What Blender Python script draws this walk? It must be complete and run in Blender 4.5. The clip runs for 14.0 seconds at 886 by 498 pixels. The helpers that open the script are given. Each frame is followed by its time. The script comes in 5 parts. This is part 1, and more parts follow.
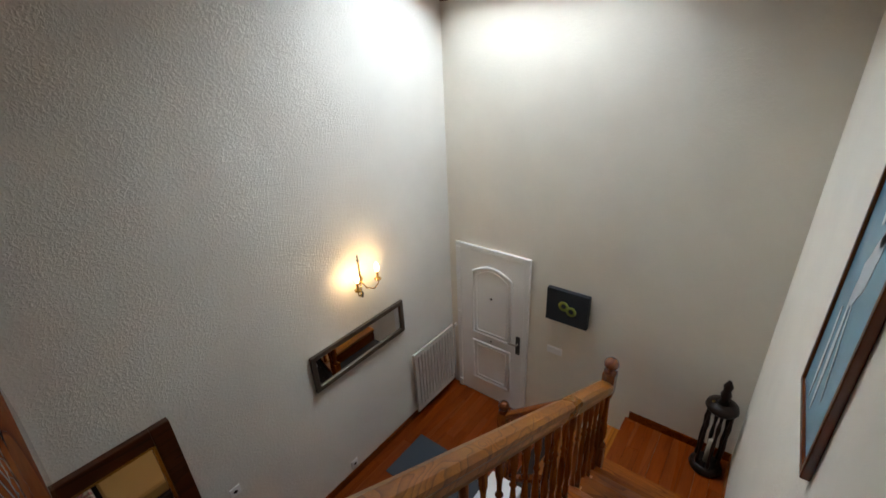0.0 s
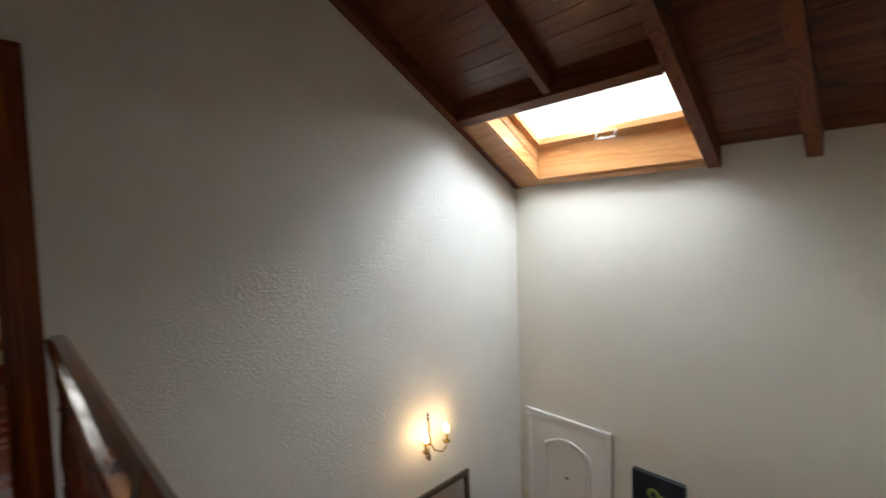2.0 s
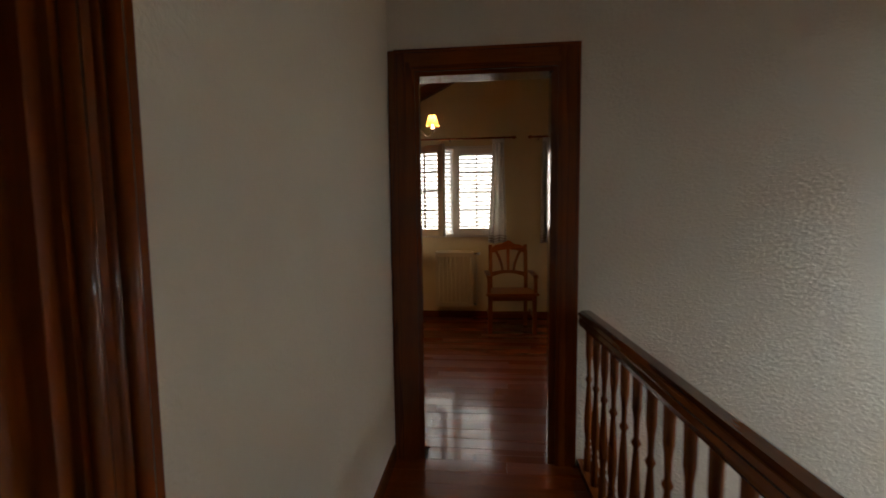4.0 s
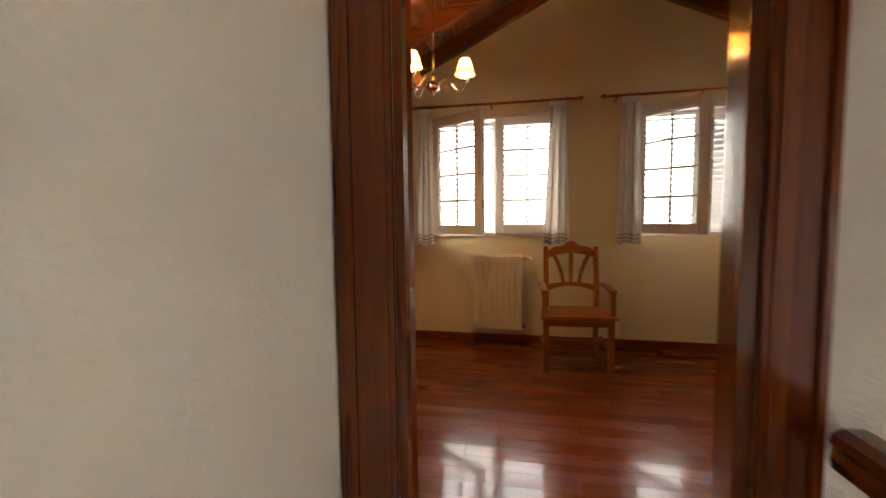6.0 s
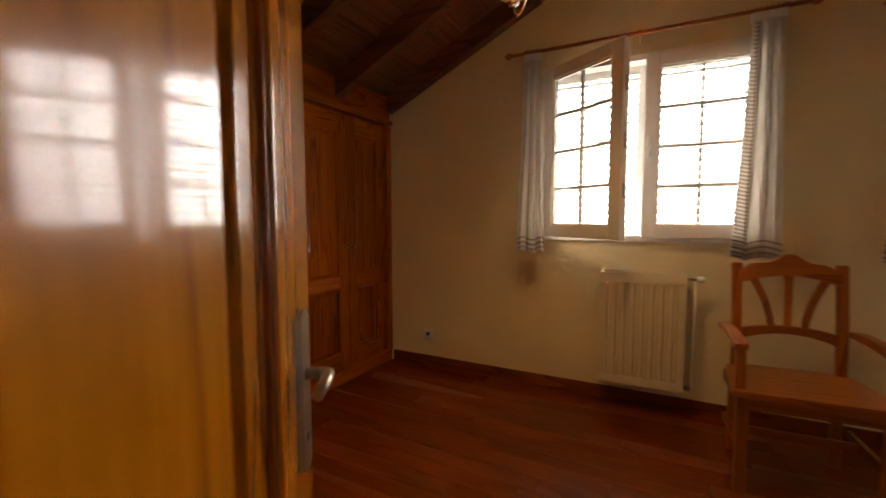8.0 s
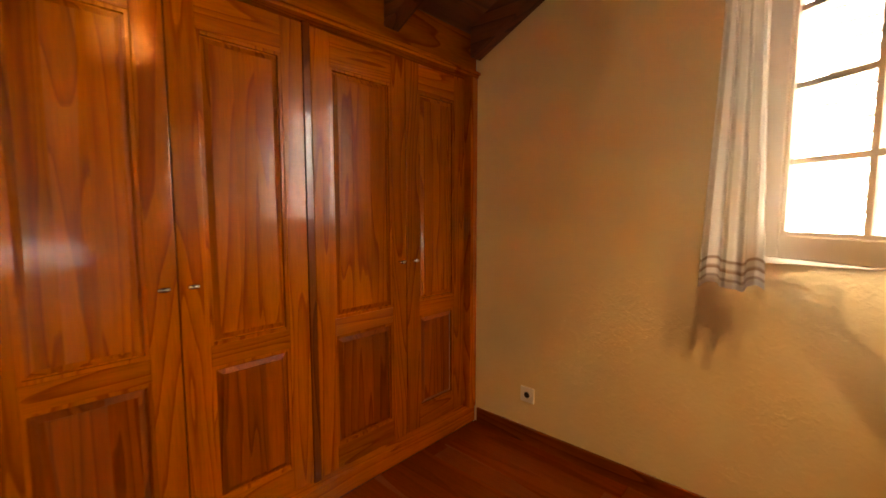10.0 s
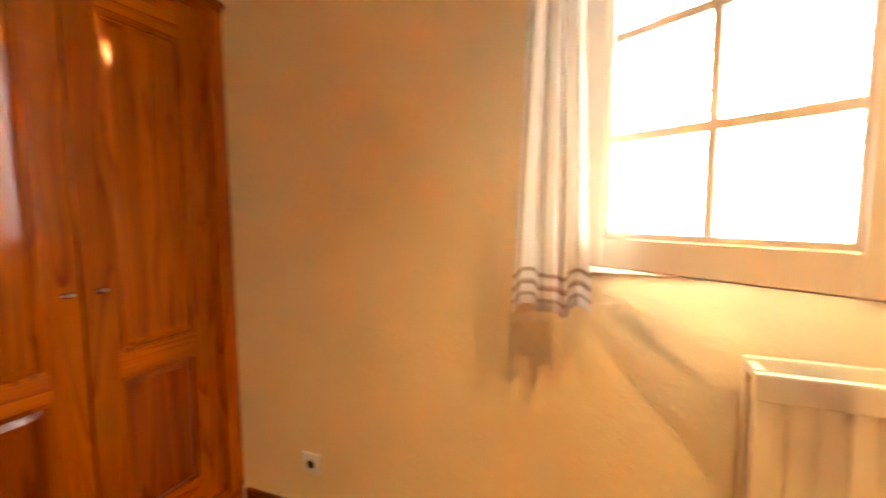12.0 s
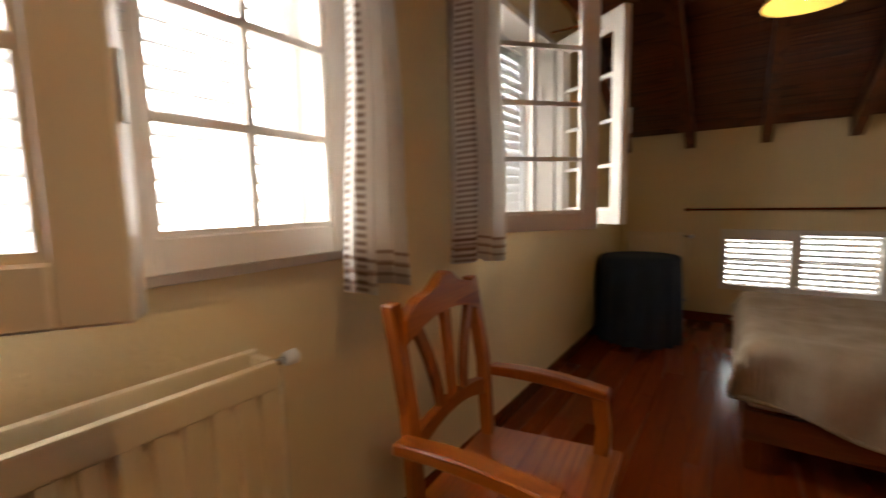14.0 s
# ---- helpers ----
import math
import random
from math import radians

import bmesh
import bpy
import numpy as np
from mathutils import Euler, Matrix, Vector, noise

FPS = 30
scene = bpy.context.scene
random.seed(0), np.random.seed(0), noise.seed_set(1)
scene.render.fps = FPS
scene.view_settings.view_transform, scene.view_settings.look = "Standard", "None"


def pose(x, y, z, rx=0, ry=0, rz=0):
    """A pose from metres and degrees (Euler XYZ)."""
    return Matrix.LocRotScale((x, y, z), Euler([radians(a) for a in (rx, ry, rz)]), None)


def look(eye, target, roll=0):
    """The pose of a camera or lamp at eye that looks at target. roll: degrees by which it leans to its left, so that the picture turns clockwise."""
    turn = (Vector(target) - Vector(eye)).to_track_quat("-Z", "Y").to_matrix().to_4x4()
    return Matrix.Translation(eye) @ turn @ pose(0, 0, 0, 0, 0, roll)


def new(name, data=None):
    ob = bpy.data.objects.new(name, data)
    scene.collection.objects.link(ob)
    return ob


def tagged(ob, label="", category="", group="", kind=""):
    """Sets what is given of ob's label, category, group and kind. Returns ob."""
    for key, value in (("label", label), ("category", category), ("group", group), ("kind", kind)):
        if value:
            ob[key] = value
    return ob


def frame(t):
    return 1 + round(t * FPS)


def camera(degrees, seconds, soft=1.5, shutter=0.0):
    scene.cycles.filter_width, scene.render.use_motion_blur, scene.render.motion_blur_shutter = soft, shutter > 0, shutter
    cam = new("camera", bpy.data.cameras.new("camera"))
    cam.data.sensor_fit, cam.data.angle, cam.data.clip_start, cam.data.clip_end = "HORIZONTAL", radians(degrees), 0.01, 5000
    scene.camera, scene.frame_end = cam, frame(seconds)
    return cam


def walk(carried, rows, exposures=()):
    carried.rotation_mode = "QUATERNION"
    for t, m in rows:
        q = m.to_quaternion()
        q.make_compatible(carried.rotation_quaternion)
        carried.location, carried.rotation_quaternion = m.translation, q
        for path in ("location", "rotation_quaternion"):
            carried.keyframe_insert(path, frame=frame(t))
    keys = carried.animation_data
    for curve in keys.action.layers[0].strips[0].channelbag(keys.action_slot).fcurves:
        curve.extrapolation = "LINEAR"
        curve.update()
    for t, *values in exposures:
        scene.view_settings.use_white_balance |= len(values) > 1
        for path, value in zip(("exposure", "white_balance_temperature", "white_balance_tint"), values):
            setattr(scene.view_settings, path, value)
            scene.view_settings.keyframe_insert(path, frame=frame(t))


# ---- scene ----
cam = camera(92.5, 14.0, soft=1.5, shutter=0.5)
PATH = [
    (0, (2.969, -2.627, 1.241), (4.388, -1.493, 0.405), -2.7),
    (0.5, (2.944, -2.625, 1.257), (4.397, -1.458, 0.532), -2.8),
    (1, (2.906, -2.624, 1.28), (4.398, -1.418, 0.715), -2.5),
    (1.5, (2.847, -2.627, 1.299), (4.363, -1.372, 0.944), -2.3),
    (2, (2.755, -2.687, 1.277), (4.133, -1.24, 1.18), -1.8),
    (2.5, (2.597, -2.653, 1.301), (3.657, -0.961, 1.193), -0.9),
    (3, (2.463, -2.56, 1.321), (2.973, -0.63, 1.188), -0.4),
    (3.5, (2.36, -2.347, 1.351), (2.391, -0.353, 1.194), -0.8),
    (3.7, (2.305, -2.3, 1.344), (2.215, -0.309, 1.185), -0.9),
    (5.8, (2.238, -1.007, 1.228), (1.857, 0.951, 1.073), -0.3),
    (6, (2.225, -0.894, 1.222), (1.816, 1.059, 1.075), -0.6),
    (6.5, (2.212, -0.59, 1.211), (1.487, 1.269, 1.077), -0.3),
    (7, (2.135, -0.286, 1.181), (1.319, 1.535, 1.045), 0.1),
    (7.5, (2.121, -0.028, 1.191), (1.276, 1.778, 1.04), -0.2),
    (8, (2.023, 0.286, 1.193), (1.094, 2.051, 1.046), -0.1),
    (8.2, (1.974, 0.391, 1.218), (0.974, 2.115, 1.052), -0.1),
    (10.3, (1.419, 1.447, 1.226), (0.055, 2.899, 1.049), -0.0),
    (10.5, (1.376, 1.515, 1.232), (0.015, 2.97, 1.055), 0.1),
    (11, (1.318, 1.722, 1.229), (-0.019, 3.198, 1.048), -0.2),
    (11.5, (1.355, 1.902, 1.214), (0.168, 3.502, 1.038), -0.3),
    (12, (1.365, 1.972, 1.214), (0.642, 3.828, 1.027), -0.2),
    (12.5, (1.433, 2.047, 1.239), (1.256, 4.025, 0.996), -1.3),
    (13, (1.471, 2.109, 1.209), (2.064, 4.004, 0.966), -1.1),
    (13.5, (1.543, 2.199, 1.206), (2.774, 3.756, 0.959), -0.5),
    (14, (1.604, 2.215, 1.201), (3.24, 3.344, 0.984), -1.2),
]
EXPOSURE = [(0, 0.4, 6700, 10), (1.5, 0.45, 6750, 10), (2.5, 0.0, 6750, 10), (3.5, 0.1, 7300, 10), (3.7, 0.1, 7300, 10), (5.8, 1.9, 7200, 10), (7.0, 1.6, 7300, 10), (8.2, 1.75, 7700, 10), (10.3, 3.15, 9100, 11), (11.0, 3.65, 9100, 11), (12.0, 3.8, 8000, 10), (12.6, 3.15, 7600, 10), (13.0, 2.5, 7200, 10), (13.5, 2.1, 6950, 10), (14, 1.7, 6750, 10)]
walk(cam, [(t, look(eye, target, roll)) for t, eye, target, roll in PATH], EXPOSURE)

# ---- world, sun, daylight at the openings ----
world = bpy.data.worlds.new("sky")
scene.world = world
world.use_nodes = True
wn = world.node_tree
sky = wn.nodes.new("ShaderNodeTexSky")
sky.sky_type, sky.sun_disc, sky.sun_elevation, sky.sun_rotation = "NISHITA", False, radians(38), radians(215)
wn.links.new(sky.outputs[0], wn.nodes["Background"].inputs[0])
wn.nodes["Background"].inputs[1].default_value = 0.12
sun = new("sun", bpy.data.lights.new("sun", "SUN"))
sun.data.energy, sun.data.angle, sun.data.color = 0.8, radians(20), (1.0, 0.95, 0.88)
sun.matrix_world = look((-3, -4, 4), (0, 0, 0))


def daylight(name, x, y, z, tx, ty, tz, w, h, power, colour=(0.80, 0.90, 1.0)):
    lamp = new(name, bpy.data.lights.new(name, "AREA"))
    lamp.data.shape, lamp.data.size, lamp.data.size_y, lamp.data.energy, lamp.data.color = "RECTANGLE", w, h, power, colour
    lamp.matrix_world = look((x, y, z), (tx, ty, tz))
    return lamp


def bulb_lamp(name, p, power, colour=(1.0, 0.66, 0.32), size=0.02):
    lamp = new(name, bpy.data.lights.new(name, "POINT"))
    lamp.data.energy, lamp.data.color, lamp.data.shadow_soft_size = power, colour, size
    lamp.location = p
    return lamp


# ---- plan ----
XC, XB, YN, YS, TA = 1.79, 6.38, 3.21, -2.92, 0.12    # gallery wall, end wall, window wall, stair wall, thickness
ZL, ZM = -2.60, -2.02                                 # lower floor, landing
DX0, DX1, DZ = 1.93, 2.645, 2.05                       # bedroom doorway
XR, ZR = 2.72, 3.338                                  # bedroom ridge, underside of rafters
HX = 2.9


def bed_z(x):
    return 1.99 + 0.485 * (x + 0.06) if x < XR else 1.67 + 0.457 * (XB - x)


def hall_z(x):
    return 1.66 + 0.58 * (XB - x) if x > HX else 1.66 + 0.58 * (XB - HX) - 0.58 * (HX - x)


daylight("daylight_skylight", 5.97, -0.96, 2.45, 5.985, -0.96, 0.0, 1.12, 0.50, 31, (0.72, 0.86, 1.0))
daylight("daylight_skylight_low", 6.10, -0.86, 2.15, 6.13, -0.72, 1.2, 0.92, 0.28, 11, (0.72, 0.86, 1.0))
daylight("daylight_window_left", 1.86, 3.62, 1.60, 1.86, 0, 1.60, 1.30, 1.22, 20, (1.0, 0.97, 0.93))
daylight("daylight_window_right", 3.62, 3.62, 1.60, 3.62, 0, 1.60, 1.30, 1.22, 20, (1.0, 0.97, 0.93))
daylight("daylight_low_window", 6.85, 1.75, 0.60, 0, 1.75, 0.60, 1.20, 0.60, 2, (1.0, 0.97, 0.92))


# ---- bright overcast sky beyond the openings ----
def backdrop(name, corners):
    me = bpy.data.meshes.new(name)
    me.from_pydata(corners, [], [(0, 1, 2, 3)])
    m = bpy.data.materials.new(name)
    m.use_nodes = True
    b = m.node_tree.nodes["Principled BSDF"]
    b.inputs["Base Color"].default_value = (0, 0, 0, 1)
    b.inputs["Emission Color"].default_value = (0.93, 0.97, 1.0, 1)
    b.inputs["Emission Strength"].default_value = 1.7
    me.materials.append(m)
    tagged(new(name, me), "plain white overcast sky", kind="structure")


backdrop("backdrop", [(2.0, -9, 7.5), (14, -9, 7.5), (14, 7, 7.5), (2.0, 7, 7.5)])
backdrop("backdrop", [(-8, 9.0, -4), (16, 9.0, -4), (16, 9.0, 7.4), (-8, 9.0, 7.4)])
backdrop("backdrop", [(15, -9, -4), (15, 9, -4), (15, 9, 7.4), (15, -9, 7.4)])

# ---- materials ----
def mat(name, colour=(0.8, 0.8, 0.8), rough=0.5, metal=0.0, **more):
    m = bpy.data.materials.new(name)
    m.use_nodes = True
    b = m.node_tree.nodes["Principled BSDF"]
    b.inputs["Base Color"].default_value = (*colour, 1)
    b.inputs["Roughness"].default_value = rough
    b.inputs["Metallic"].default_value = metal
    for k, v in more.items():
        b.inputs[k.replace("_", " ")].default_value = v
    return m


def node(m, kind, **values):
    n = m.node_tree.nodes.new(kind)
    for k, v in values.items():
        n.inputs[k].default_value = v
    return n


def join(m, a, b):
    m.node_tree.links.new(a, b)


def bsdf(m):
    return m.node_tree.nodes["Principled BSDF"]


def ramp(m, source, stops):
    r = m.node_tree.nodes.new("ShaderNodeValToRGB")
    e = r.color_ramp.elements
    while len(e) < len(stops):
        e.new(0.5)
    for el, (p, c) in zip(e, stops):
        el.position, el.color = p, (*c, 1)
    join(m, source, r.inputs[0])
    return r.outputs[0]


def coords(m, scale=(1, 1, 1), shuffle=True):
    tc = m.node_tree.nodes.new("ShaderNodeTexCoord")
    mp = node(m, "ShaderNodeMapping", Scale=scale)
    join(m, tc.outputs["Object"], mp.inputs["Vector"])
    if shuffle:
        info = m.node_tree.nodes.new("ShaderNodeObjectInfo")
        mul = m.node_tree.nodes.new("ShaderNodeMath")
        mul.operation = "MULTIPLY"
        mul.inputs[1].default_value = 37.0
        join(m, info.outputs["Random"], mul.inputs[0])
        join(m, mul.outputs[0], mp.inputs["Location"])
    return mp.outputs[0]


def bump(m, height, strength=0.3, distance=0.002):
    b = node(m, "ShaderNodeBump", Strength=strength, Distance=distance)
    join(m, height, b.inputs["Height"])
    join(m, b.outputs[0], bsdf(m).inputs["Normal"])


def plaster(name, colour, grain=60, depth=0.003, strength=0.5, smooth=0.5):
    m = mat(name, colour, 0.85)
    v = coords(m, shuffle=False)
    v.node.inputs["Rotation"].default_value = (0.62, 0.48, 0.35)
    big = node(m, "ShaderNodeTexNoise", Scale=1.1, Detail=5.0, Roughness=0.6)
    fine = node(m, "ShaderNodeTexNoise", Scale=float(grain), Detail=3.0, Roughness=0.55, Distortion=0.6)
    patch = node(m, "ShaderNodeTexNoise", Scale=2.3, Detail=2.0)
    for n in (big, fine, patch):
        join(m, v, n.inputs["Vector"])
    c = ramp(m, big.outputs[0], [(0.3, tuple(k * 0.93 for k in colour)), (0.7, tuple(min(1, k * 1.04) for k in colour))])
    join(m, c, bsdf(m).inputs["Base Color"])
    hi = ramp(m, fine.outputs[0], [(0.42, (0, 0, 0)), (0.66, (1, 1, 1))])
    mx = m.node_tree.nodes.new("ShaderNodeMath")
    mx.operation = "MULTIPLY"
    pr = ramp(m, patch.outputs[0], [(0.35, (smooth,) * 3), (0.65, (1, 1, 1))])
    join(m, hi, mx.inputs[0])
    join(m, pr, mx.inputs[1])
    bump(m, mx.outputs[0], strength, depth)
    return m


def timber(name, light, dark, axis="z", rough=0.25, rings=9.0, coat=0.6, vary=0.25, width=5.0):
    """Varnished softwood: contour-like grain drawn out along one axis, knots of tone from piece to piece."""
    m = mat(name, light, rough)
    k = {"x": (0.07, 1, 1), "y": (1, 0.07, 1), "z": (1, 1, 0.07)}[axis]
    v = coords(m, k)
    n = node(m, "ShaderNodeTexNoise", Scale=width, Detail=2.0, Roughness=0.45, Distortion=0.35)
    f = node(m, "ShaderNodeTexNoise", Scale=width * 22, Detail=3.0, Roughness=0.6)
    w = node(m, "ShaderNodeTexNoise", Scale=width * 0.35, Detail=2.0)
    for q in (n, f, w):
        join(m, v, q.inputs["Vector"])
    mul = m.node_tree.nodes.new("ShaderNodeMath")
    mul.operation = "MULTIPLY"
    mul.inputs[1].default_value = rings
    join(m, n.outputs[0], mul.inputs[0])
    fr = m.node_tree.nodes.new("ShaderNodeMath")
    fr.operation = "FRACT"
    join(m, mul.outputs[0], fr.inputs[0])
    mid = tuple((a + b) / 2 for a, b in zip(light, dark))
    g = ramp(m, fr.outputs[0], [(0.0, light), (0.45, tuple(a * 0.92 for a in light)), (0.80, mid), (0.95, dark), (1.0, mid)])
    fine = ramp(m, f.outputs[0], [(0.35, (0.82, 0.80, 0.78)), (0.65, (1.06, 1.05, 1.04))])
    a = m.node_tree.nodes.new("ShaderNodeMixRGB")
    a.blend_type = "MULTIPLY"
    a.inputs[0].default_value = 0.8
    join(m, g, a.inputs[1])
    join(m, fine, a.inputs[2])
    info = m.node_tree.nodes.new("ShaderNodeObjectInfo")
    tone = ramp(m, info.outputs["Random"], [(0.0, (1 - vary,) * 3), (1.0, (1 + vary * 0.5,) * 3)])
    wt = ramp(m, w.outputs[0], [(0.3, (0.80, 0.76, 0.72)), (0.7, (1.08, 1.06, 1.04))])
    b = m.node_tree.nodes.new("ShaderNodeMixRGB")
    b.blend_type = "MULTIPLY"
    b.inputs[0].default_value = 1.0
    join(m, a.outputs[0], b.inputs[1])
    join(m, tone, b.inputs[2])
    c = m.node_tree.nodes.new("ShaderNodeMixRGB")
    c.blend_type = "MULTIPLY"
    c.inputs[0].default_value = 1.0
    join(m, b.outputs[0], c.inputs[1])
    join(m, wt, c.inputs[2])
    join(m, c.outputs[0], bsdf(m).inputs["Base Color"])
    rr = ramp(m, w.outputs[0], [(0.3, (rough * 0.75,) * 3), (0.7, (rough * 1.3,) * 3)])
    join(m, rr, bsdf(m).inputs["Roughness"])
    bump(m, f.outputs[0], 0.12, 0.001)
    bsdf(m).inputs["Coat Weight"].default_value = coat
    bsdf(m).inputs["Specular IOR Level"].default_value = 0.3
    bsdf(m).inputs["Coat Roughness"].default_value = 0.07
    return m


M_HALL = plaster("hall_stucco", (0.75, 0.715, 0.65), 60, 0.0065, 0.38, 0.6)
M_HALLS = plaster("smooth_hall_stucco", (0.76, 0.71, 0.615), 40, 0.004, 0.30, 0.05)
M_BED = plaster("bedroom_plaster", (0.80, 0.645, 0.385), 45, 0.004, 0.24, 0.15)
M_WHITE = mat("white_lacquer", (0.80, 0.79, 0.77), 0.35)
M_PVC = mat("white_window_frame", (0.80, 0.74, 0.67), 0.3)
M_RAD = mat("cream_radiator_enamel", (0.76, 0.64, 0.44), 0.35)
PINE, PINE_D = (0.48, 0.168, 0.009), (0.30, 0.082, 0.005)
M_PINE = {a: timber("varnished_pine_" + a, (0.50, 0.122, 0.004), (0.30, 0.052, 0.002), a, 0.22, 13, 0.42, 0.18, width=6.0) for a in "xyz"}
# Darker, redder tone of the pine, for the lower wardrobe panels.
M_PINE_RED = timber("darker_red_pine", (0.37, 0.080, 0.006), (0.22, 0.038, 0.003), "z", 0.24, 12, 0.35, 0.28, width=5.0)
M_DOOR = {a: timber("varnished_door_pine_" + a, PINE, PINE_D, a, 0.20, 11, 0.9, vary=0.08) for a in "xyz"}
M_RAIL = {a: timber("honey_rail_wood_" + a, (0.30, 0.080, 0.009), (0.14, 0.032, 0.004), a, 0.25, 14, 0.35, width=8.0) for a in "xyz"}
M_RAIL["x"] = timber("honey_handrail_wood", (0.37, 0.128, 0.015), (0.17, 0.048, 0.006), "x", 0.3, 14, 0.2, width=7.0)
M_DARK = {a: timber("mahogany_stain_" + a, (0.215, 0.048, 0.006), (0.11, 0.021, 0.003), a, 0.20, 8, 0.55) for a in "xyz"}
M_BEAM = {a: timber("dark_beam_" + a, (0.20, 0.055, 0.016), (0.09, 0.024, 0.008), a, 0.4, 8, 0.2) for a in "xyz"}
M_FLOOR = timber("polished_floorboard", (0.23, 0.043, 0.005), (0.18, 0.031, 0.0035), "x", 0.26, 5, 0.30, 0.10)
bsdf(M_FLOOR).inputs["Coat Roughness"].default_value = 0.08
bsdf(M_FLOOR).inputs["Specular IOR Level"].default_value = 0.10
M_GAL = {a: timber("gallery_rail_wood_" + a, (0.30, 0.085, 0.020), (0.13, 0.03, 0.008), a, 0.2, 12) for a in "xyz"}
M_CHAIR = {a: timber("chair_pine_" + a, (0.44, 0.128, 0.014), (0.25, 0.06, 0.008), a, 0.35, 9, 0.12) for a in "xyz"}
M_EBONY = timber("blackened_wood", (0.026, 0.011, 0.006), (0.012, 0.006, 0.004), "z", 0.45, 8, 0.08)
M_FRAME = {a: timber("dark_brown_frame_" + a, (0.075, 0.020, 0.006), (0.035, 0.010, 0.004), a, 0.3, 8, 0.3) for a in "xz"}
M_CHROME = mat("chrome", (0.75, 0.75, 0.76), 0.12, 1.0)
M_STEEL = mat("aged_steel", (0.38, 0.35, 0.30), 0.35, 1.0)
M_BRASS = mat("aged_brass", (0.62, 0.42, 0.16), 0.25, 1.0)
M_OLDBRASS = mat("dull_brass", (0.20, 0.15, 0.08), 0.5, 1.0)
M_BLACK = mat("black_metal", (0.03, 0.028, 0.025), 0.45)
M_MIRROR = mat("mirror_glass", (0.85, 0.87, 0.87), 0.02, 1.0)
M_SILVER = mat("silver_frame", (0.17, 0.14, 0.11), 0.35, 0.8)
M_GLASS = mat("window_glass", (1, 1, 1), 0.02, 0.0, Transmission_Weight=1.0, IOR=1.02)
M_BLUE = mat("navy_cloth", (0.018, 0.032, 0.065), 0.95)
M_RUG = mat("grey_blue_rug", (0.045, 0.055, 0.072), 0.95)
M_SKYW = {a: timber("pale_lacquered_pine_" + a, (0.62, 0.30, 0.12), (0.48, 0.20, 0.07), a, 0.25, 8, 0.4, 0.1) for a in "xy"}
M_SLAT = mat("white_shutter_slat", (0.80, 0.81, 0.82), 0.6)
M_DARKGAP = mat("dark_gap", (0.02, 0.01, 0.006), 0.9)


# ---- mesh helpers ----
def box(bm, x0, x1, y0, y1, z0, z1):
    v = [bm.verts.new(p) for p in ((x0, y0, z0), (x1, y0, z0), (x1, y1, z0), (x0, y1, z0), (x0, y0, z1), (x1, y0, z1), (x1, y1, z1), (x0, y1, z1))]
    for f in ((3, 2, 1, 0), (4, 5, 6, 7), (0, 1, 5, 4), (1, 2, 6, 5), (2, 3, 7, 6), (3, 0, 4, 7)):
        bm.faces.new([v[i] for i in f])
    return bm


def boxes(*rows):
    bm = bmesh.new()
    for r in rows:
        box(bm, *r)
    return bm


def soft_box(x0, x1, y0, y1, z0, z1, r=0.004, segments=2):
    bm = boxes((x0, x1, y0, y1, z0, z1))
    bmesh.ops.bevel(bm, geom=bm.edges[:], offset=r, segments=segments, profile=0.7, affect="EDGES")
    return bm


def prism(points, axis, a, b):
    """A flat outline pushed from a to b along an axis; outline in the two other axes, in order xyz."""
    bm = bmesh.new()
    def at(p, q):
        return {"x": (q, p[0], p[1]), "y": (p[0], q, p[1]), "z": (p[0], p[1], q)}[axis]
    lo, hi = [bm.verts.new(at(p, a)) for p in points], [bm.verts.new(at(p, b)) for p in points]
    n = len(points)
    bm.faces.new(lo)
    bm.faces.new(hi[::-1])
    for i in range(n):
        bm.faces.new((lo[i], hi[i], hi[(i + 1) % n], lo[(i + 1) % n]))
    bmesh.ops.recalc_face_normals(bm, faces=bm.faces[:])
    return bm


def lathe(profile, segments=20, cx=0, cy=0, cz=0, axis="z"):
    """profile: (radius, height) from the bottom up."""
    bm = bmesh.new()
    rings = []
    for r, h in profile:
        ring = []
        for i in range(segments):
            a = 2 * math.pi * i / segments
            u, w = r * math.cos(a), r * math.sin(a)
            ring.append(bm.verts.new({"z": (cx + u, cy + w, cz + h), "y": (cx + u, cy + h, cz + w), "x": (cx + h, cy + u, cz + w)}[axis]))
        rings.append(ring)
    for a, b in zip(rings, rings[1:]):
        for i in range(segments):
            bm.faces.new((a[i], a[(i + 1) % segments], b[(i + 1) % segments], b[i]))
    bm.faces.new(rings[0][::-1])
    bm.faces.new(rings[-1])
    bmesh.ops.recalc_face_normals(bm, faces=bm.faces[:])
    for f in bm.faces:
        f.smooth = len(f.verts) == 4
    return bm


